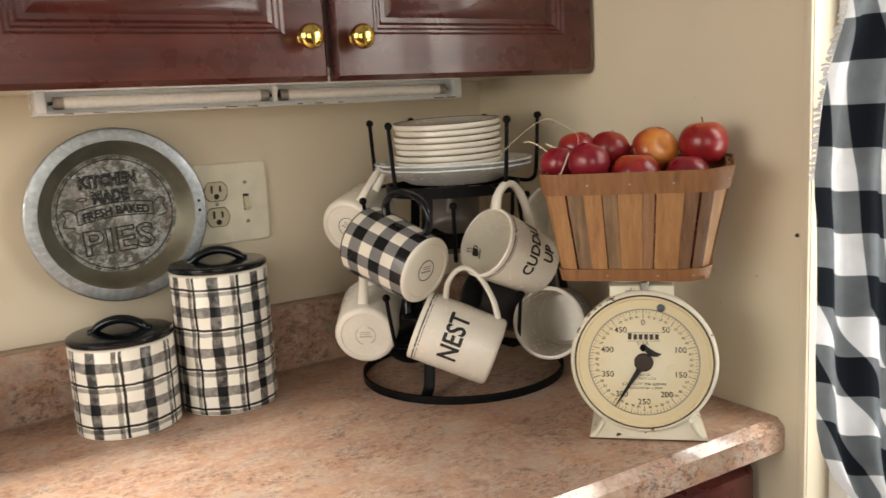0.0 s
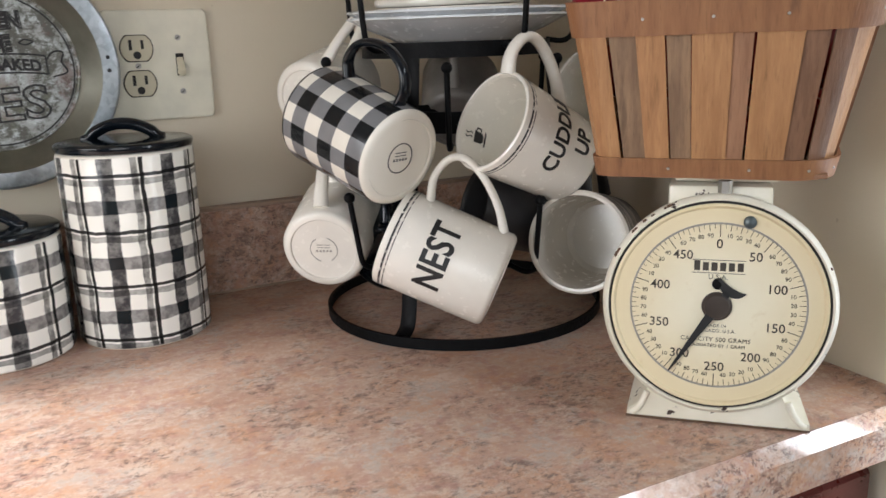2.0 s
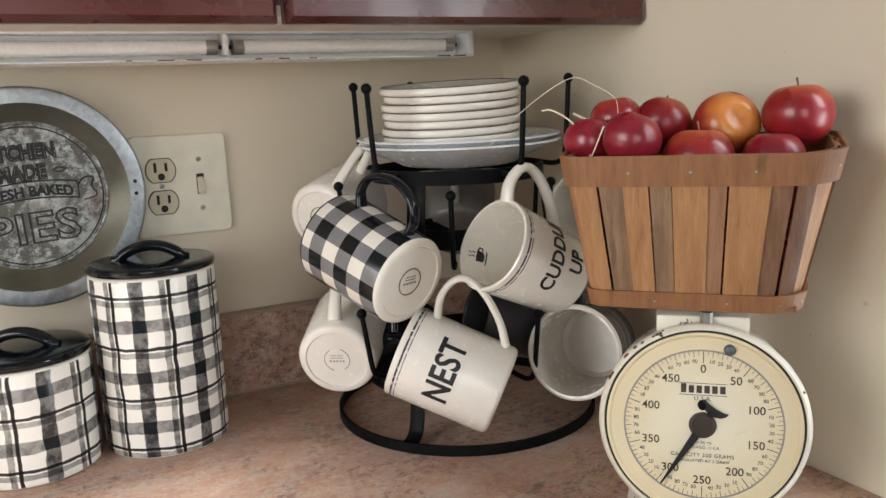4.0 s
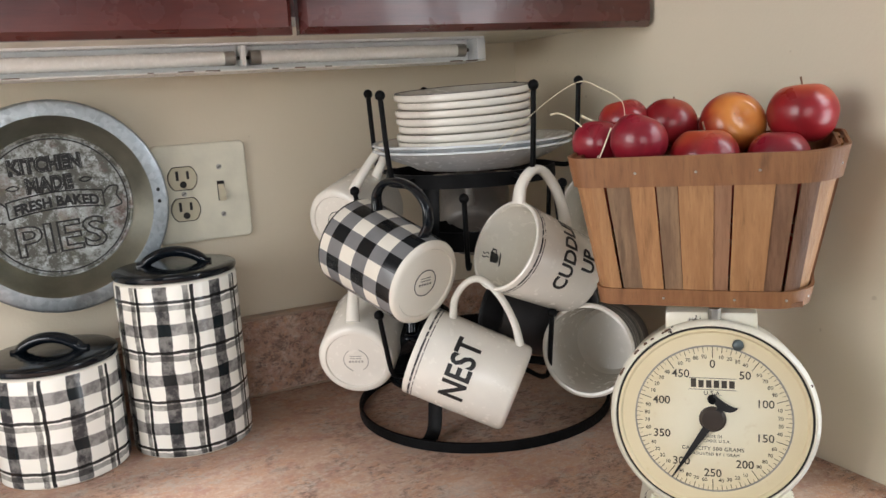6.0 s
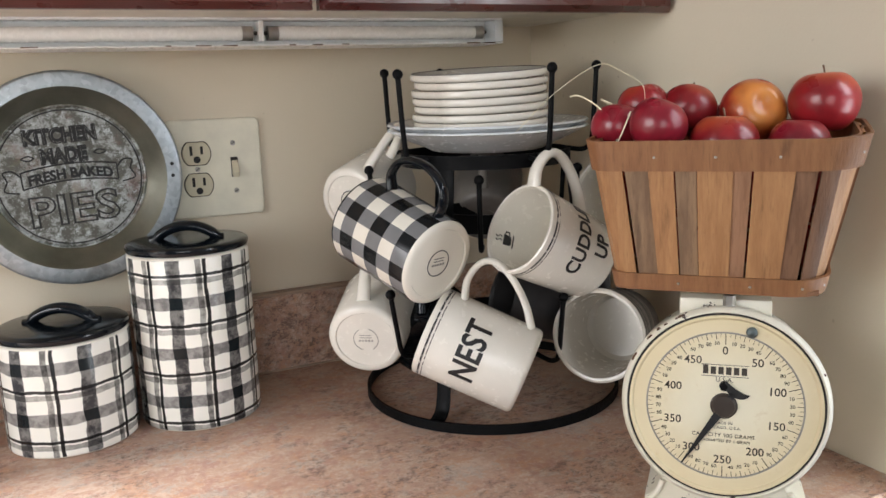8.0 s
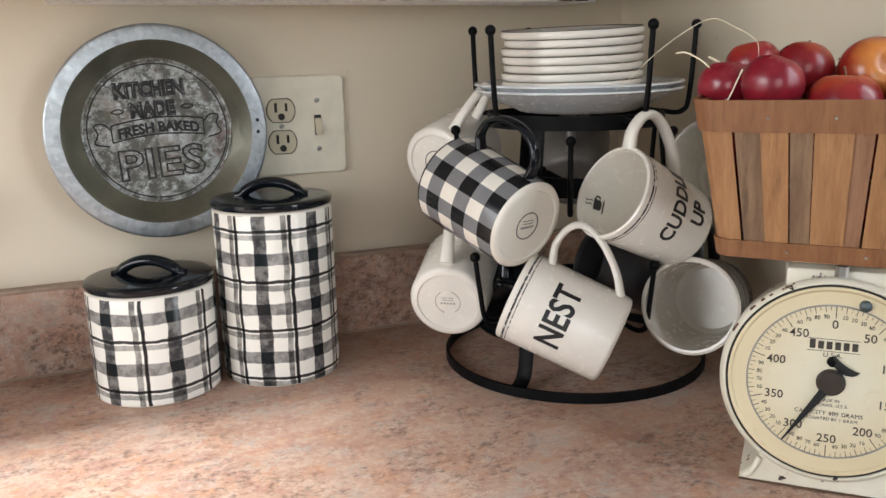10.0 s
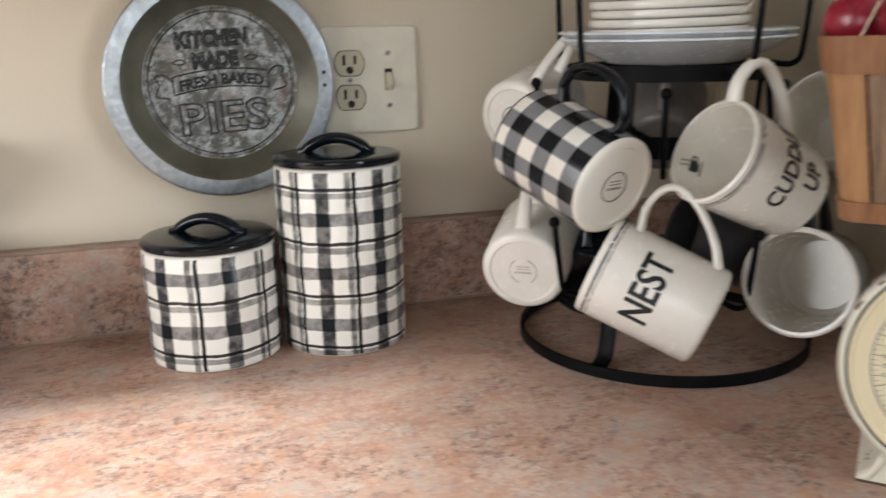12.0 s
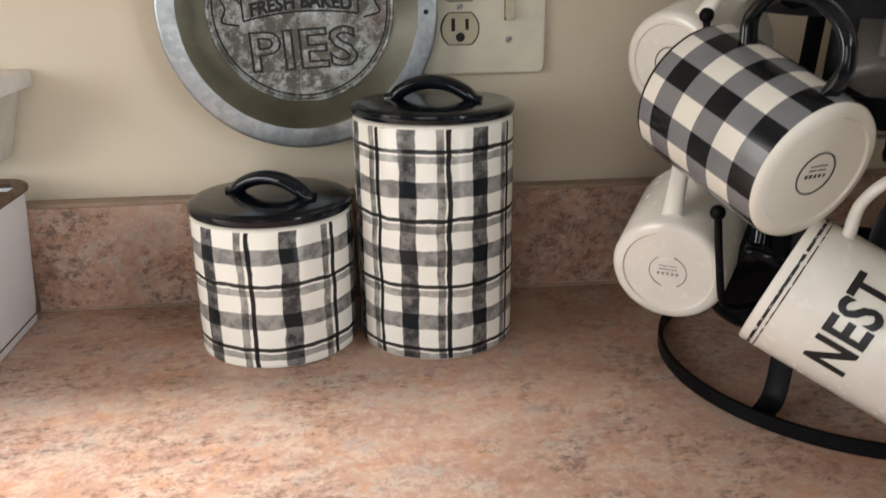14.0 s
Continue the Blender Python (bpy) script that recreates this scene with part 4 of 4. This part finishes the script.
flat_cup = ([(-0.0050, 0.0030), (0.0050, 0.0030), (0.0042, -0.0042), (0.0020, -0.0056), (-0.0020, -0.0056), (-0.0042, -0.0042)],
            [(-0.0068, -0.0064), (0.0068, -0.0064), (0.0050, -0.0080), (-0.0050, -0.0080)],
            [(0.0050, 0.0022), (0.0078, 0.0018), (0.0078, -0.0026), (0.0044, -0.0034), (0.0046, -0.0024), (0.0066, -0.0018), (0.0066, 0.0008), (0.0050, 0.0012)])


def cup_wall(p, q):
    """A spot on the mug's inner wall: p across the drawing, q up it (towards the rim)."""
    a, hh = radians(106) - p / 0.0445, 0.0830 + q
    k = 0.0440 + (0.0490 - 0.0440) * hh / 0.1062 - 0.0052
    return (k * math.cos(a), k * math.sin(a), hh)


for poly in flat_cup:
    icon.faces.new([icon.verts.new(cup_wall(p * 1.3, q * 1.3)) for p, q in poly])
bmesh.ops.triangulate(icon, faces=icon.faces[:])
bmesh.ops.solidify(icon, geom=icon.faces[:], thickness=0.0001)
drawing = part("cup_drawing", icon, M_INK, cuddle, "small black drawing of a steaming cup", smooth=0)
for shift in (-0.0022, 0.0022):
    wisp = smooth_path([cup_wall(shift + 0.0012 * math.sin(k * 1.6), 0.0058 + 0.0021 * k) for k in range(5)], 4)
    part("steam_line", tube(wisp, 0.00045, 6), M_INK, drawing)
mug((0.3504, -0.3189, 1.1428), (0.4204, -0.2846, 1.1132), 0.0460, 0.0430, M_CHINA, M_CHINA_IN, "plain cream mug hanging near the basket", lines=False, grip=1.2)
mug((0.2441, -0.2545, 1.0248), (0.3257, -0.2703, 0.9983), 0.0400, 0.0390, M_SLATE, M_SLATE, "dark slate mug hanging inside the rack", lines=False)
# guessed mug, added in a shade tone to block the bright wall behind
mug((0.3150, -0.1010, 1.1500), (0.2790, -0.1560, 1.1000), 0.0460, 0.0430, M_TAUPE, M_TAUPE, "mug at the back of the rack, toned dark to block the bright wall", lines=False)
mug((0.2080, -0.1500, 0.9900), (0.1600, -0.2130, 0.9640), 0.0440, 0.0420, M_GLOSSBLACK, M_SLATE, "glossy black mug hanging low in the rack", lines=False, stamp="")


# ---- kitchen scale ----
SU, SN = Vector((0.7218, -0.6921, 0)), Vector((0.6921, 0.7218, 0))     # along the front; away from the room
SCALE_POSE = basis(Vector((0.224, -0.535, ZC + 0.0004)), SU, SN, Vector((0, 0, 1)))
sc = thing("kitchen_scale", SCALE_POSE, "old cream enamelled kitchen scale with a round yellowed dial", "scale")
CU, CZ, FLAT = 0.0640, 0.0955, pose(0.0640, 0.0, 0.0955, 86)
foot = bmesh.new()
out = [(0.0, 0.0), (0.0005, 0.006), (0.006, 0.010), (0.012, 0.018), (0.017, 0.030), (0.022, 0.048), (0.030, 0.062), (0.100, 0.062), (0.108, 0.048), (0.113, 0.030), (0.118, 0.018), (0.124, 0.010), (0.1345, 0.006), (0.135, 0.0)]
rows = [[foot.verts.new((CU + (u - CU) * k, d, z)) for u, z in out] for d, k in ((0.002, 1.0), (0.0, 0.99), (0.085, 0.97))]
rows = [rows[1], rows[0], rows[2]]
for a, b in zip(rows, rows[1:]):
    for i in range(len(out)):
        j = (i + 1) % len(out)
        foot.faces.new((a[i], a[j], b[j], b[i]))
foot.faces.new(rows[0])
foot.faces.new(rows[-1][::-1])
part("foot", foot, M_ENAMEL, sc, "chipped cream enamel foot", smooth=50)
for s in (0.004, 0.131):
    pts = smooth_path([(s, -0.001, 0.004), (CU + (s - CU) * 0.93, -0.0015, 0.008), (CU + (s - CU) * 0.86, -0.0015, 0.015), (CU + (s - CU) * 0.81, -0.001, 0.023)], 5)
    part("foot_bead", tube(pts, 0.0026, 10), M_ENAMEL, sc)
part("foot_edge", block(0.0, 0.135, -0.0012, 0.0, 0.0, 0.0014), M_RUST, sc, "thin dark strip along the bottom edge", smooth=0)
part("housing", lathe([(0, -0.060), (0.060, -0.060), (0.074, -0.056), (0.0805, -0.045), (0.0815, -0.010), (0.0835, -0.008), (0.0842, -0.003), (0.0830, 0.0015), (0.0805, 0.0035), (0.0795, 0.0030), (0.0790, 0.0008), (0, 0.0008)], 96), M_ENAMEL, sc, "round chipped cream enamel housing", FLAT)
part("groove", band(0.0795, 0.0009, 0.0014, 0.0022, 96), M_SLOT, sc, "dark groove inside the bezel", FLAT)
part("inner_bezel", lathe([(0.0774, 0.0009), (0.0772, 0.0026), (0.0755, 0.0030), (0.0738, 0.0018), (0.0735, 0.0009)], 96), M_DIAL, sc, "", FLAT)
dial = part("dial", lathe([(0, 0.0009), (0.0736, 0.0009), (0.0736, 0.0013), (0, 0.0013)], 72), M_DIAL, sc, "yellowed dial face", FLAT)
part("ring_line", lathe([(0.0618, 0.0013), (0.0632, 0.0013), (0.0632, 0.0016), (0.0618, 0.0016), (0.0618, 0.0013)], 96), M_FAINT, dial, "grey graduation ring")
ticks = bmesh.new()
for k in range(100):
    a = math.tau * k / 100
    l, w = (0.0095, 0.0003) if k % 10 == 0 else (0.0048, 0.00022) if k % 2 == 0 else (0.0030, 0.00018)
    u, v = Vector((math.sin(a), math.cos(a), 0)), Vector((math.cos(a), -math.sin(a), 0))
    c = [ticks.verts.new(u * q + v * s + Vector((0, 0, 0.0016))) for q, s in ((0.0618, -w), (0.0618, w), (0.0618 - l, w), (0.0618 - l, -w))]
    ticks.faces.new(c)
tagged(part("tick_marks", ticks, M_DIALINK, dial, "fine black graduation marks", smooth=0), kind="stuff")
for k in range(50):
    a = math.tau * k / 50
    big = k % 5 == 0
    if big:
        bm = lettering(str(k * 10), 0.0096, 0.0001, fat=0.00006)
        rx, ry = 0.0433, 0.0470
    else:
        bm = lettering(str((k * 10) % 100), 0.0044, 0.0001)
        rx, ry = 0.0532, 0.0535
    part("numeral", bm, M_DIALINK, dial, "", pose(rx * math.sin(a), ry * math.cos(a), 0.0016), smooth=0)
for k in range(6):
    tall = 0.0042 if k == 0 else 0.0030
    part("brand_bar", block(-0.0021, 0.0021, -0.0033, tall, 0, 0.0002), M_DIALINK, dial, "plain dark maker's bar", pose(-0.0152 + 0.0061 * k, 0.0302, 0.0014), smooth=0)
for y in (0.0350, 0.0252):
    part("brand_rule", block(-0.0188, 0.0188, -0.0002, 0.0002, 0, 0.0002), M_INK, dial, "", pose(0, y, 0.0014), smooth=0)
for text, size, y in (("U.S.A.", 0.0052, 0.0222), ("MADE IN", 0.0034, -0.0150), ("CHICAGO, U.S.A.", 0.0034, -0.0190), ("CAPACITY 500 GRAMS", 0.0046, -0.0258), ("GRADUATED BY 1 GRAM", 0.0035, -0.0305)):
    part("printed_line", lettering(text, size, 0.0001, spacing=1.1), M_DIALINK, dial, "small black printing", pose(0, y, 0.0016), smooth=0)
hand = bmesh.new()
for sq in ([(-0.0038, 0.0), (0.0038, 0.0), (0.0005, -0.0615), (-0.0004, -0.0615)], [(-0.0030, 0.0), (-0.0024, 0.014), (0.0024, 0.014), (0.0030, 0.0)]):
    lo = [hand.verts.new((x, y, 0.0032)) for x, y in sq]
    hi = [hand.verts.new((x, y, 0.0042)) for x, y in sq]
    hand.faces.new(lo[::-1]), hand.faces.new(hi)
    for i in range(4):
        hand.faces.new((lo[i], lo[(i + 1) % 4], hi[(i + 1) % 4], hi[i]))
moon = [hand.verts.new((0.011 * math.cos(t), 0.0195 + 0.0085 * math.sin(t), 0.0042)) for t in np.linspace(math.pi * 0.98, math.pi * 2.02, 18)] + [hand.verts.new((0.011 * math.cos(t), 0.0205 + 0.0025 * math.sin(t), 0.0042)) for t in np.linspace(math.pi * 1.95, math.pi * 1.05, 14)]
face = hand.faces.new(moon)
ex = bmesh.ops.extrude_face_region(hand, geom=[face])
bmesh.ops.translate(hand, verts=[v for v in ex["geom"] if isinstance(v, bmesh.types.BMVert)], vec=(0, 0, -0.001))
pointer = part("pointer", hand, M_INK, sc, "black pointer with a crescent tail", FLAT @ pose(0, 0, 0, 0, 0, -32.5), smooth=20)
part("hub", lathe([(0, 0.0014), (0.0110, 0.0014), (0.0106, 0.0030), (0.0094, 0.0036), (0.0086, 0.0048), (0, 0.0052)], 40), M_HUB, sc, "black pointer hub", FLAT)
part("hub_stud", lathe([(0, 0.0014), (0.0042, 0.0014), (0.0038, 0.0040), (0, 0.0046)], 20), M_IRON, sc, "", FLAT @ pose(0, 0.0170, 0))
part("set_screw", lathe([(0, 0.0014), (0.0045, 0.0014), (0.0045, 0.0040), (0.003, 0.0056), (0, 0.0060)], 24), M_TARNISH, sc, "tarnished adjusting screw", FLAT @ pose(0.0200, 0.0640, 0))
part("neck", block(0.026, 0.100, 0.016, 0.056, 0.150, 0.1835, 0.003), M_ENAMEL, sc, "cream enamel neck")
chips = random.Random(11)
for k in range(16):
    a = radians(chips.choice((118, 124, 130, 136, 141, 127, 20, 152)) + chips.uniform(-3, 3))
    w = chips.uniform(0.0008, 0.0024)
    part("enamel_chip", lathe([(0, 0), (w, 0), (w * 0.8, 0.0003), (0, 0.0004)], 7), M_RUST, sc, "rusty chip in the enamel", FLAT @ pose(0.0822 * math.cos(a), 0.0822 * math.sin(a), 0.0019) @ pose(0, 0, 0, 0, 0, chips.uniform(0, 90)), smooth=0)
part("neck_bolt", lathe([(0, 0), (0.005, 0), (0.005, 0.012), (0, 0.012)], 6), M_STEEL, sc, "", pose(0.066, 0.012, 0.176))
part("platform", block(0.030, 0.104, 0.030, 0.110, 0.1840, 0.1888, 0.0012), M_ENAMEL, sc, "cream enamel platform")


# ---- basket of apples ----
BZ = ZC + 0.1896
basket_pose = basis(Vector((0.213, -0.502, BZ)), SU, SN, Vector((0, 0, 1))) @ pose(0, 0, 0, 3.2, -0.3, -5)
bas = thing("fruit_basket", basket_pose, "honey-coloured splint wood basket full of red apples on a scale", "basket")
BH = 0.127


def rrect(u0, u1, d0, d1, r, wide, n=9):
    pts = []
    for cx, cy, a0 in ((u1 - wide, d0 + wide, -90), (u1 - r, d1 - r, 0), (u0 + r, d1 - r, 90), (u0 + r, d0 + r, 180)):
        q = wide if a0 == -90 else r
        for i in range(n):
            a = radians(a0 + 90 * i / (n - 1))
            pts.append(Vector((cx + q * math.cos(a), cy + q * math.sin(a), 0)))
    return pts


def along(loop, s):
    n = len(loop)
    seg = [(loop[(i + 1) % n] - loop[i]).length for i in range(n)]
    t = (s % 1.0) * sum(seg)
    for i in range(n):
        if t <= seg[i]:
            d = (loop[(i + 1) % n] - loop[i]).normalized()
            return loop[i] + d * t, Vector((d.y, -d.x, 0))
        t -= seg[i]
    return loop[0].copy(), Vector((0, -1, 0))


def ring_at(h, grow=0.0):
    k = h / BH
    return rrect(-0.0210 * k - grow, 0.170 + 0.028 * k + grow, -0.012 * k - grow, 0.124 + 0.012 * k + grow, 0.014 + 0.006 * k, 0.030 + 0.014 * k)


rnd = random.Random(11)
# the broad front splints from one corner to the other, then narrower ones round the other three sides
front = ((0.070, M_HONEY), (0.045, M_GREYWOOD), (0.046, M_HONEY), (0.039, M_GREYWOOD), (0.062, M_HONEY), (0.032, M_BROWN), (0.068, M_HONEY), (0.040, M_DARKWOOD))
sides = [(rnd.uniform(0.055, 0.07) if k % 2 else rnd.uniform(0.028, 0.04), (M_HONEY if k % 2 else rnd.choice((M_GREYWOOD, M_BROWN, M_DARKWOOD)))) for k in range(20)]
edge, tones = [0.738], []
for group, share in ((front, 0.282), (sides, 0.718)):
    for w, tone in group:
        edge.append(edge[-1] + share * w / sum(v for v, _ in group))
        tones.append(tone)
count = len(tones)
for k in range(count):
    bm = bmesh.new()
    proud = 0.0018 * (k % 2 == 0)
    rows = []
    for h in (0.0015, 0.04, 0.08, BH - 0.001):
        loop = ring_at(h, -0.004 + proud)
        row = []
        for j in range(4):
            s = edge[k] + 0.0006 + (edge[k + 1] - edge[k] - 0.0012) * j / 3
            p, nrm = along(loop, s)
            row.append((p + Vector((0, 0, h)), p - nrm * 0.0022 + Vector((0, 0, h))))
        rows.append([[bm.verts.new(o) for o, i in row], [bm.verts.new(i) for o, i in row]])
    for a, b in zip(rows, rows[1:]):
        for j in range(3):
            bm.faces.new((a[0][j], a[0][j + 1], b[0][j + 1], b[0][j]))
            bm.faces.new((a[1][j + 1], a[1][j], b[1][j], b[1][j + 1]))
        bm.faces.new((a[0][0], b[0][0], b[1][0], a[1][0]))
        bm.faces.new((a[0][3], a[1][3], b[1][3], b[0][3]))
    for r in (rows[0], rows[-1]):
        for j in range(3):
            bm.faces.new((r[0][j], r[0][j + 1], r[1][j + 1], r[1][j]))
    part("splint", bm, tones[k], bas, "", smooth=20)


def hoop(h0, h1, grow, thick, material, label):
    bm = bmesh.new()
    lo, hi = ring_at(h0, grow), ring_at(h1, grow)
    lo2, hi2 = ring_at(h0, grow - thick), ring_at(h1, grow - thick)
    n = len(lo)
    R = [[bm.verts.new(p + Vector((0, 0, h))) for p in loop] for loop, h in ((lo, h0), (hi, h1), (hi2, h1), (lo2, h0))]
    for a, b in zip(R, R[1:] + R[:1]):
        for i in range(n):
            bm.faces.new((a[i], a[(i + 1) % n], b[(i + 1) % n], b[i]))
    return part("band", bm, material, bas, label, smooth=35)


hoop(BH - 0.0235, BH + 0.0015, 0.0, 0.0024, M_BAND, "broad wooden rim band")
hoop(BH - 0.020, BH, -0.0072, 0.0020, M_BAND, "inner wooden rim band")
hoop(0.0, 0.0145, 0.0, 0.0024, M_BAND, "narrow wooden bottom band")
part("bottom_board", block(0.004, 0.164, 0.004, 0.120, 0.001, 0.004), M_BROWN, bas, smooth=0)
for h, s in ((BH - 0.012, (0.07, 0.16, 0.265, 0.33, 0.83, 0.90, 0.97)), (0.007, (0.02, 0.06, 0.12, 0.20, 0.27, 0.85, 0.95))):
    loop = ring_at(h)
    for q in s:
        p, nrm = along(loop, q)
        part("nail", lathe([(0, 0), (0.0012, 0), (0.0009, 0.0005), (0, 0.0006)], 10), M_STEEL, bas, "", Matrix.Translation(p + Vector((0, 0, h))) @ nrm.to_track_quat("Z", "Y").to_matrix().to_4x4())


def apple(c, r, tip, spin, material, label, squash=1.0, stem=True):
    r = r * 0.90
    prof = []
    for i in range(25):
        t = math.pi * i / 24
        rad = r * (1.0 + 0.06 * math.cos(t - 0.5)) * math.sin(t) if 0 < i < 24 else 0
        dip = 0.24 * math.exp(-((t / 0.34) ** 2)) - 0.18 * math.exp(-(((math.pi - t) / 0.36) ** 2))
        prof.append((max(rad, 0), r * squash * (math.cos(t) - dip)))
    bm = lathe(prof, 40)
    rr = random.Random(int(1000 * (c[0] + c[1])))
    ph = rr.uniform(0, 6)
    for v in bm.verts:
        a = math.atan2(v.co.y, v.co.x)
        k = 1 + 0.018 * math.cos(5 * a + ph) * (0.5 - v.co.z / r * 0.5) + 0.02 * math.cos(a + ph * 2)
        v.co.x *= k
        v.co.y *= k
    ap = thing("apple", Matrix.Translation(c) @ pose(0, 0, 0, tip[0], tip[1], spin), label, "apple", "apples in the basket")
    part("flesh", bm, material, ap, smooth=80)
    if stem:
        z0 = r * squash * 0.62
        part("stem", tube(smooth_path([(0, 0, z0), (0.0006, 0, z0 + r * 0.28), (0.002, 0.001, z0 + r * 0.50)], 4), 0.0008, 6, 1, 1.3), M_STEM, ap, "thin brown stem")
    part("calyx", ball((0, 0, -r * squash * 0.80), 0.0028, seg=8), M_STEM, ap, "dried brown calyx")


apple((0.2480, -0.5175, 1.2280), 0.0262, (20, 15), 40, M_CRIMSON, "crimson apple leaning on the basket rim", stem=False)
apple((0.3125, -0.4838, 1.2370), 0.0270, (-10, 20), 0, M_RED, "red apple in a basket pile")
apple((0.3505, -0.5221, 1.2350), 0.0310, (62, -48), 0, M_BLUSH, "red apple with a yellow-orange flower end showing", stem=False)
apple((0.3832, -0.5701, 1.2415), 0.0312, (-4, 4), 30, M_RED, "large red apple on top of the basket corner")
apple((0.2956, -0.5446, 1.2095), 0.0310, (3, 2), 80, M_RED, "red apple blushed orange round its stem")
apple((0.3467, -0.5766, 1.2075), 0.0270, (0, 5), 10, M_CRIMSON, "red apple low behind the basket rim", stem=False)
apple((0.2790, -0.4615, 1.2415), 0.0250, (0, 10), 120, M_RED, "small red apple in a basket pile", stem=False)
apple((0.2384, -0.4751, 1.2255), 0.0240, (5, -12), 200, M_CRIMSON, "dark red apple near the basket side", stem=False)
apple((0.3631, -0.4755, 1.2200), 0.0260, (0, 0), 60, M_CRIMSON, "dark red apple deep in the pile")
for u, d, h in ((0.035, 0.04, 0.033), (0.088, 0.035, 0.033), (0.142, 0.038, 0.033), (0.035, 0.095, 0.034), (0.090, 0.095, 0.034), (0.145, 0.093, 0.034), (0.06, 0.065, 0.078), (0.115, 0.070, 0.078), (0.160, 0.065, 0.080), (0.012, 0.060, 0.076)):
    p = basket_pose @ Vector((u, d, h))
    apple(tuple(p), 0.0275, (rnd.uniform(-30, 30), rnd.uniform(-30, 30)), rnd.uniform(0, 360), M_RED, "red apple under the others in the basket")


def strand(pts, w, label):
    s = tagged(part("raffia_strand", tube(smooth_path(pts, 8), w, 6, 0.35), M_STRAW), label, "raffia", "raffia strands")
    return s


strand([(0.138, -0.471, 1.227), (0.178, -0.470, 1.258), (0.222, -0.470, 1.280), (0.236, -0.486, 1.273), (0.243, -0.503, 1.262), (0.245, -0.505, 1.248)], 0.0007, "thin pale raffia strand looping over the apples")
strand([(0.207, -0.449, 1.2535), (0.214, -0.455, 1.2535), (0.222, -0.470, 1.244), (0.228, -0.487, 1.226), (0.226, -0.492, 1.214), (0.234, -0.500, 1.240)], 0.0009, "bent pale raffia strand between the apples")
strand([(0.240, -0.450, 1.2500), (0.248, -0.458, 1.2440), (0.254, -0.462, 1.238)], 0.0016, "short pale raffia end among the apples")


# ---- white bin at the end of the counter ----
def enamel_bin():
    b = thing("storage_bin", pose(-0.535, -0.105, ZC + 0.0004), "white enamel bin with a worn brown rim", "bin")

    def ring(bm, w, d, r, z):
        return [bm.verts.new((p.x, p.y, z)) for p in rrect(-w, w, -d, d, r, r, 7)]
    bm = bmesh.new()
    R = [ring(bm, *q) for q in ((0.082, 0.073, 0.016, 0.0), (0.0845, 0.0755, 0.018, 0.003), (0.092, 0.082, 0.020, 0.128), (0.090, 0.080, 0.019, 0.128), (0.0825, 0.0735, 0.017, 0.005))]
    for a, c in zip(R, R[1:]):
        for i in range(28):
            bm.faces.new((a[i], a[(i + 1) % 28], c[(i + 1) % 28], c[i]))
    bm.faces.new(R[0][::-1]), bm.faces.new(R[-1])
    part("body", bm, M_BOX, b, smooth=40)
    part("rim", tube([(p.x, p.y, 0.1290) for p in rrect(-0.0915, 0.0915, -0.0815, 0.0815, 0.020, 0.020, 7)], 0.0044, 8, closed=True), M_BOXRIM, b, "worn brown rolled rim")
    part("lining", block(-0.085, 0.085, -0.075, 0.075, 0.0055, 0.124, 0.004), M_BOXRIM, b, "brown contents below the rim")


enamel_bin()
tub = thing("paper_holder", pose(-0.492, -0.0005, 1.125), "white wall-mounted holder with a frosted tapering body", "holder")
part("cap", block(-0.09, 0.058, -0.075, 0.0, -0.012, 0.004, 0.003), M_WHITE, tub)
cone = bmesh.new()
R = [[cone.verts.new((x, y, z)) for x, y in ((-0.08 * k, -0.002), (0.045 * k, -0.002), (0.045 * k, -0.06 * k), (-0.08 * k, -0.06 * k))] for k, z in ((1.0, -0.0125), (0.92, -0.03), (0.62, -0.075))]
for a, c in zip(R, R[1:]):
    for i in range(4):
        cone.faces.new((a[i], a[(i + 1) % 4], c[(i + 1) % 4], c[i]))
cone.faces.new(R[0][::-1]), cone.faces.new(R[-1])
part("body", cone, M_GLASSY, tub, "frosted plastic body", smooth=0)
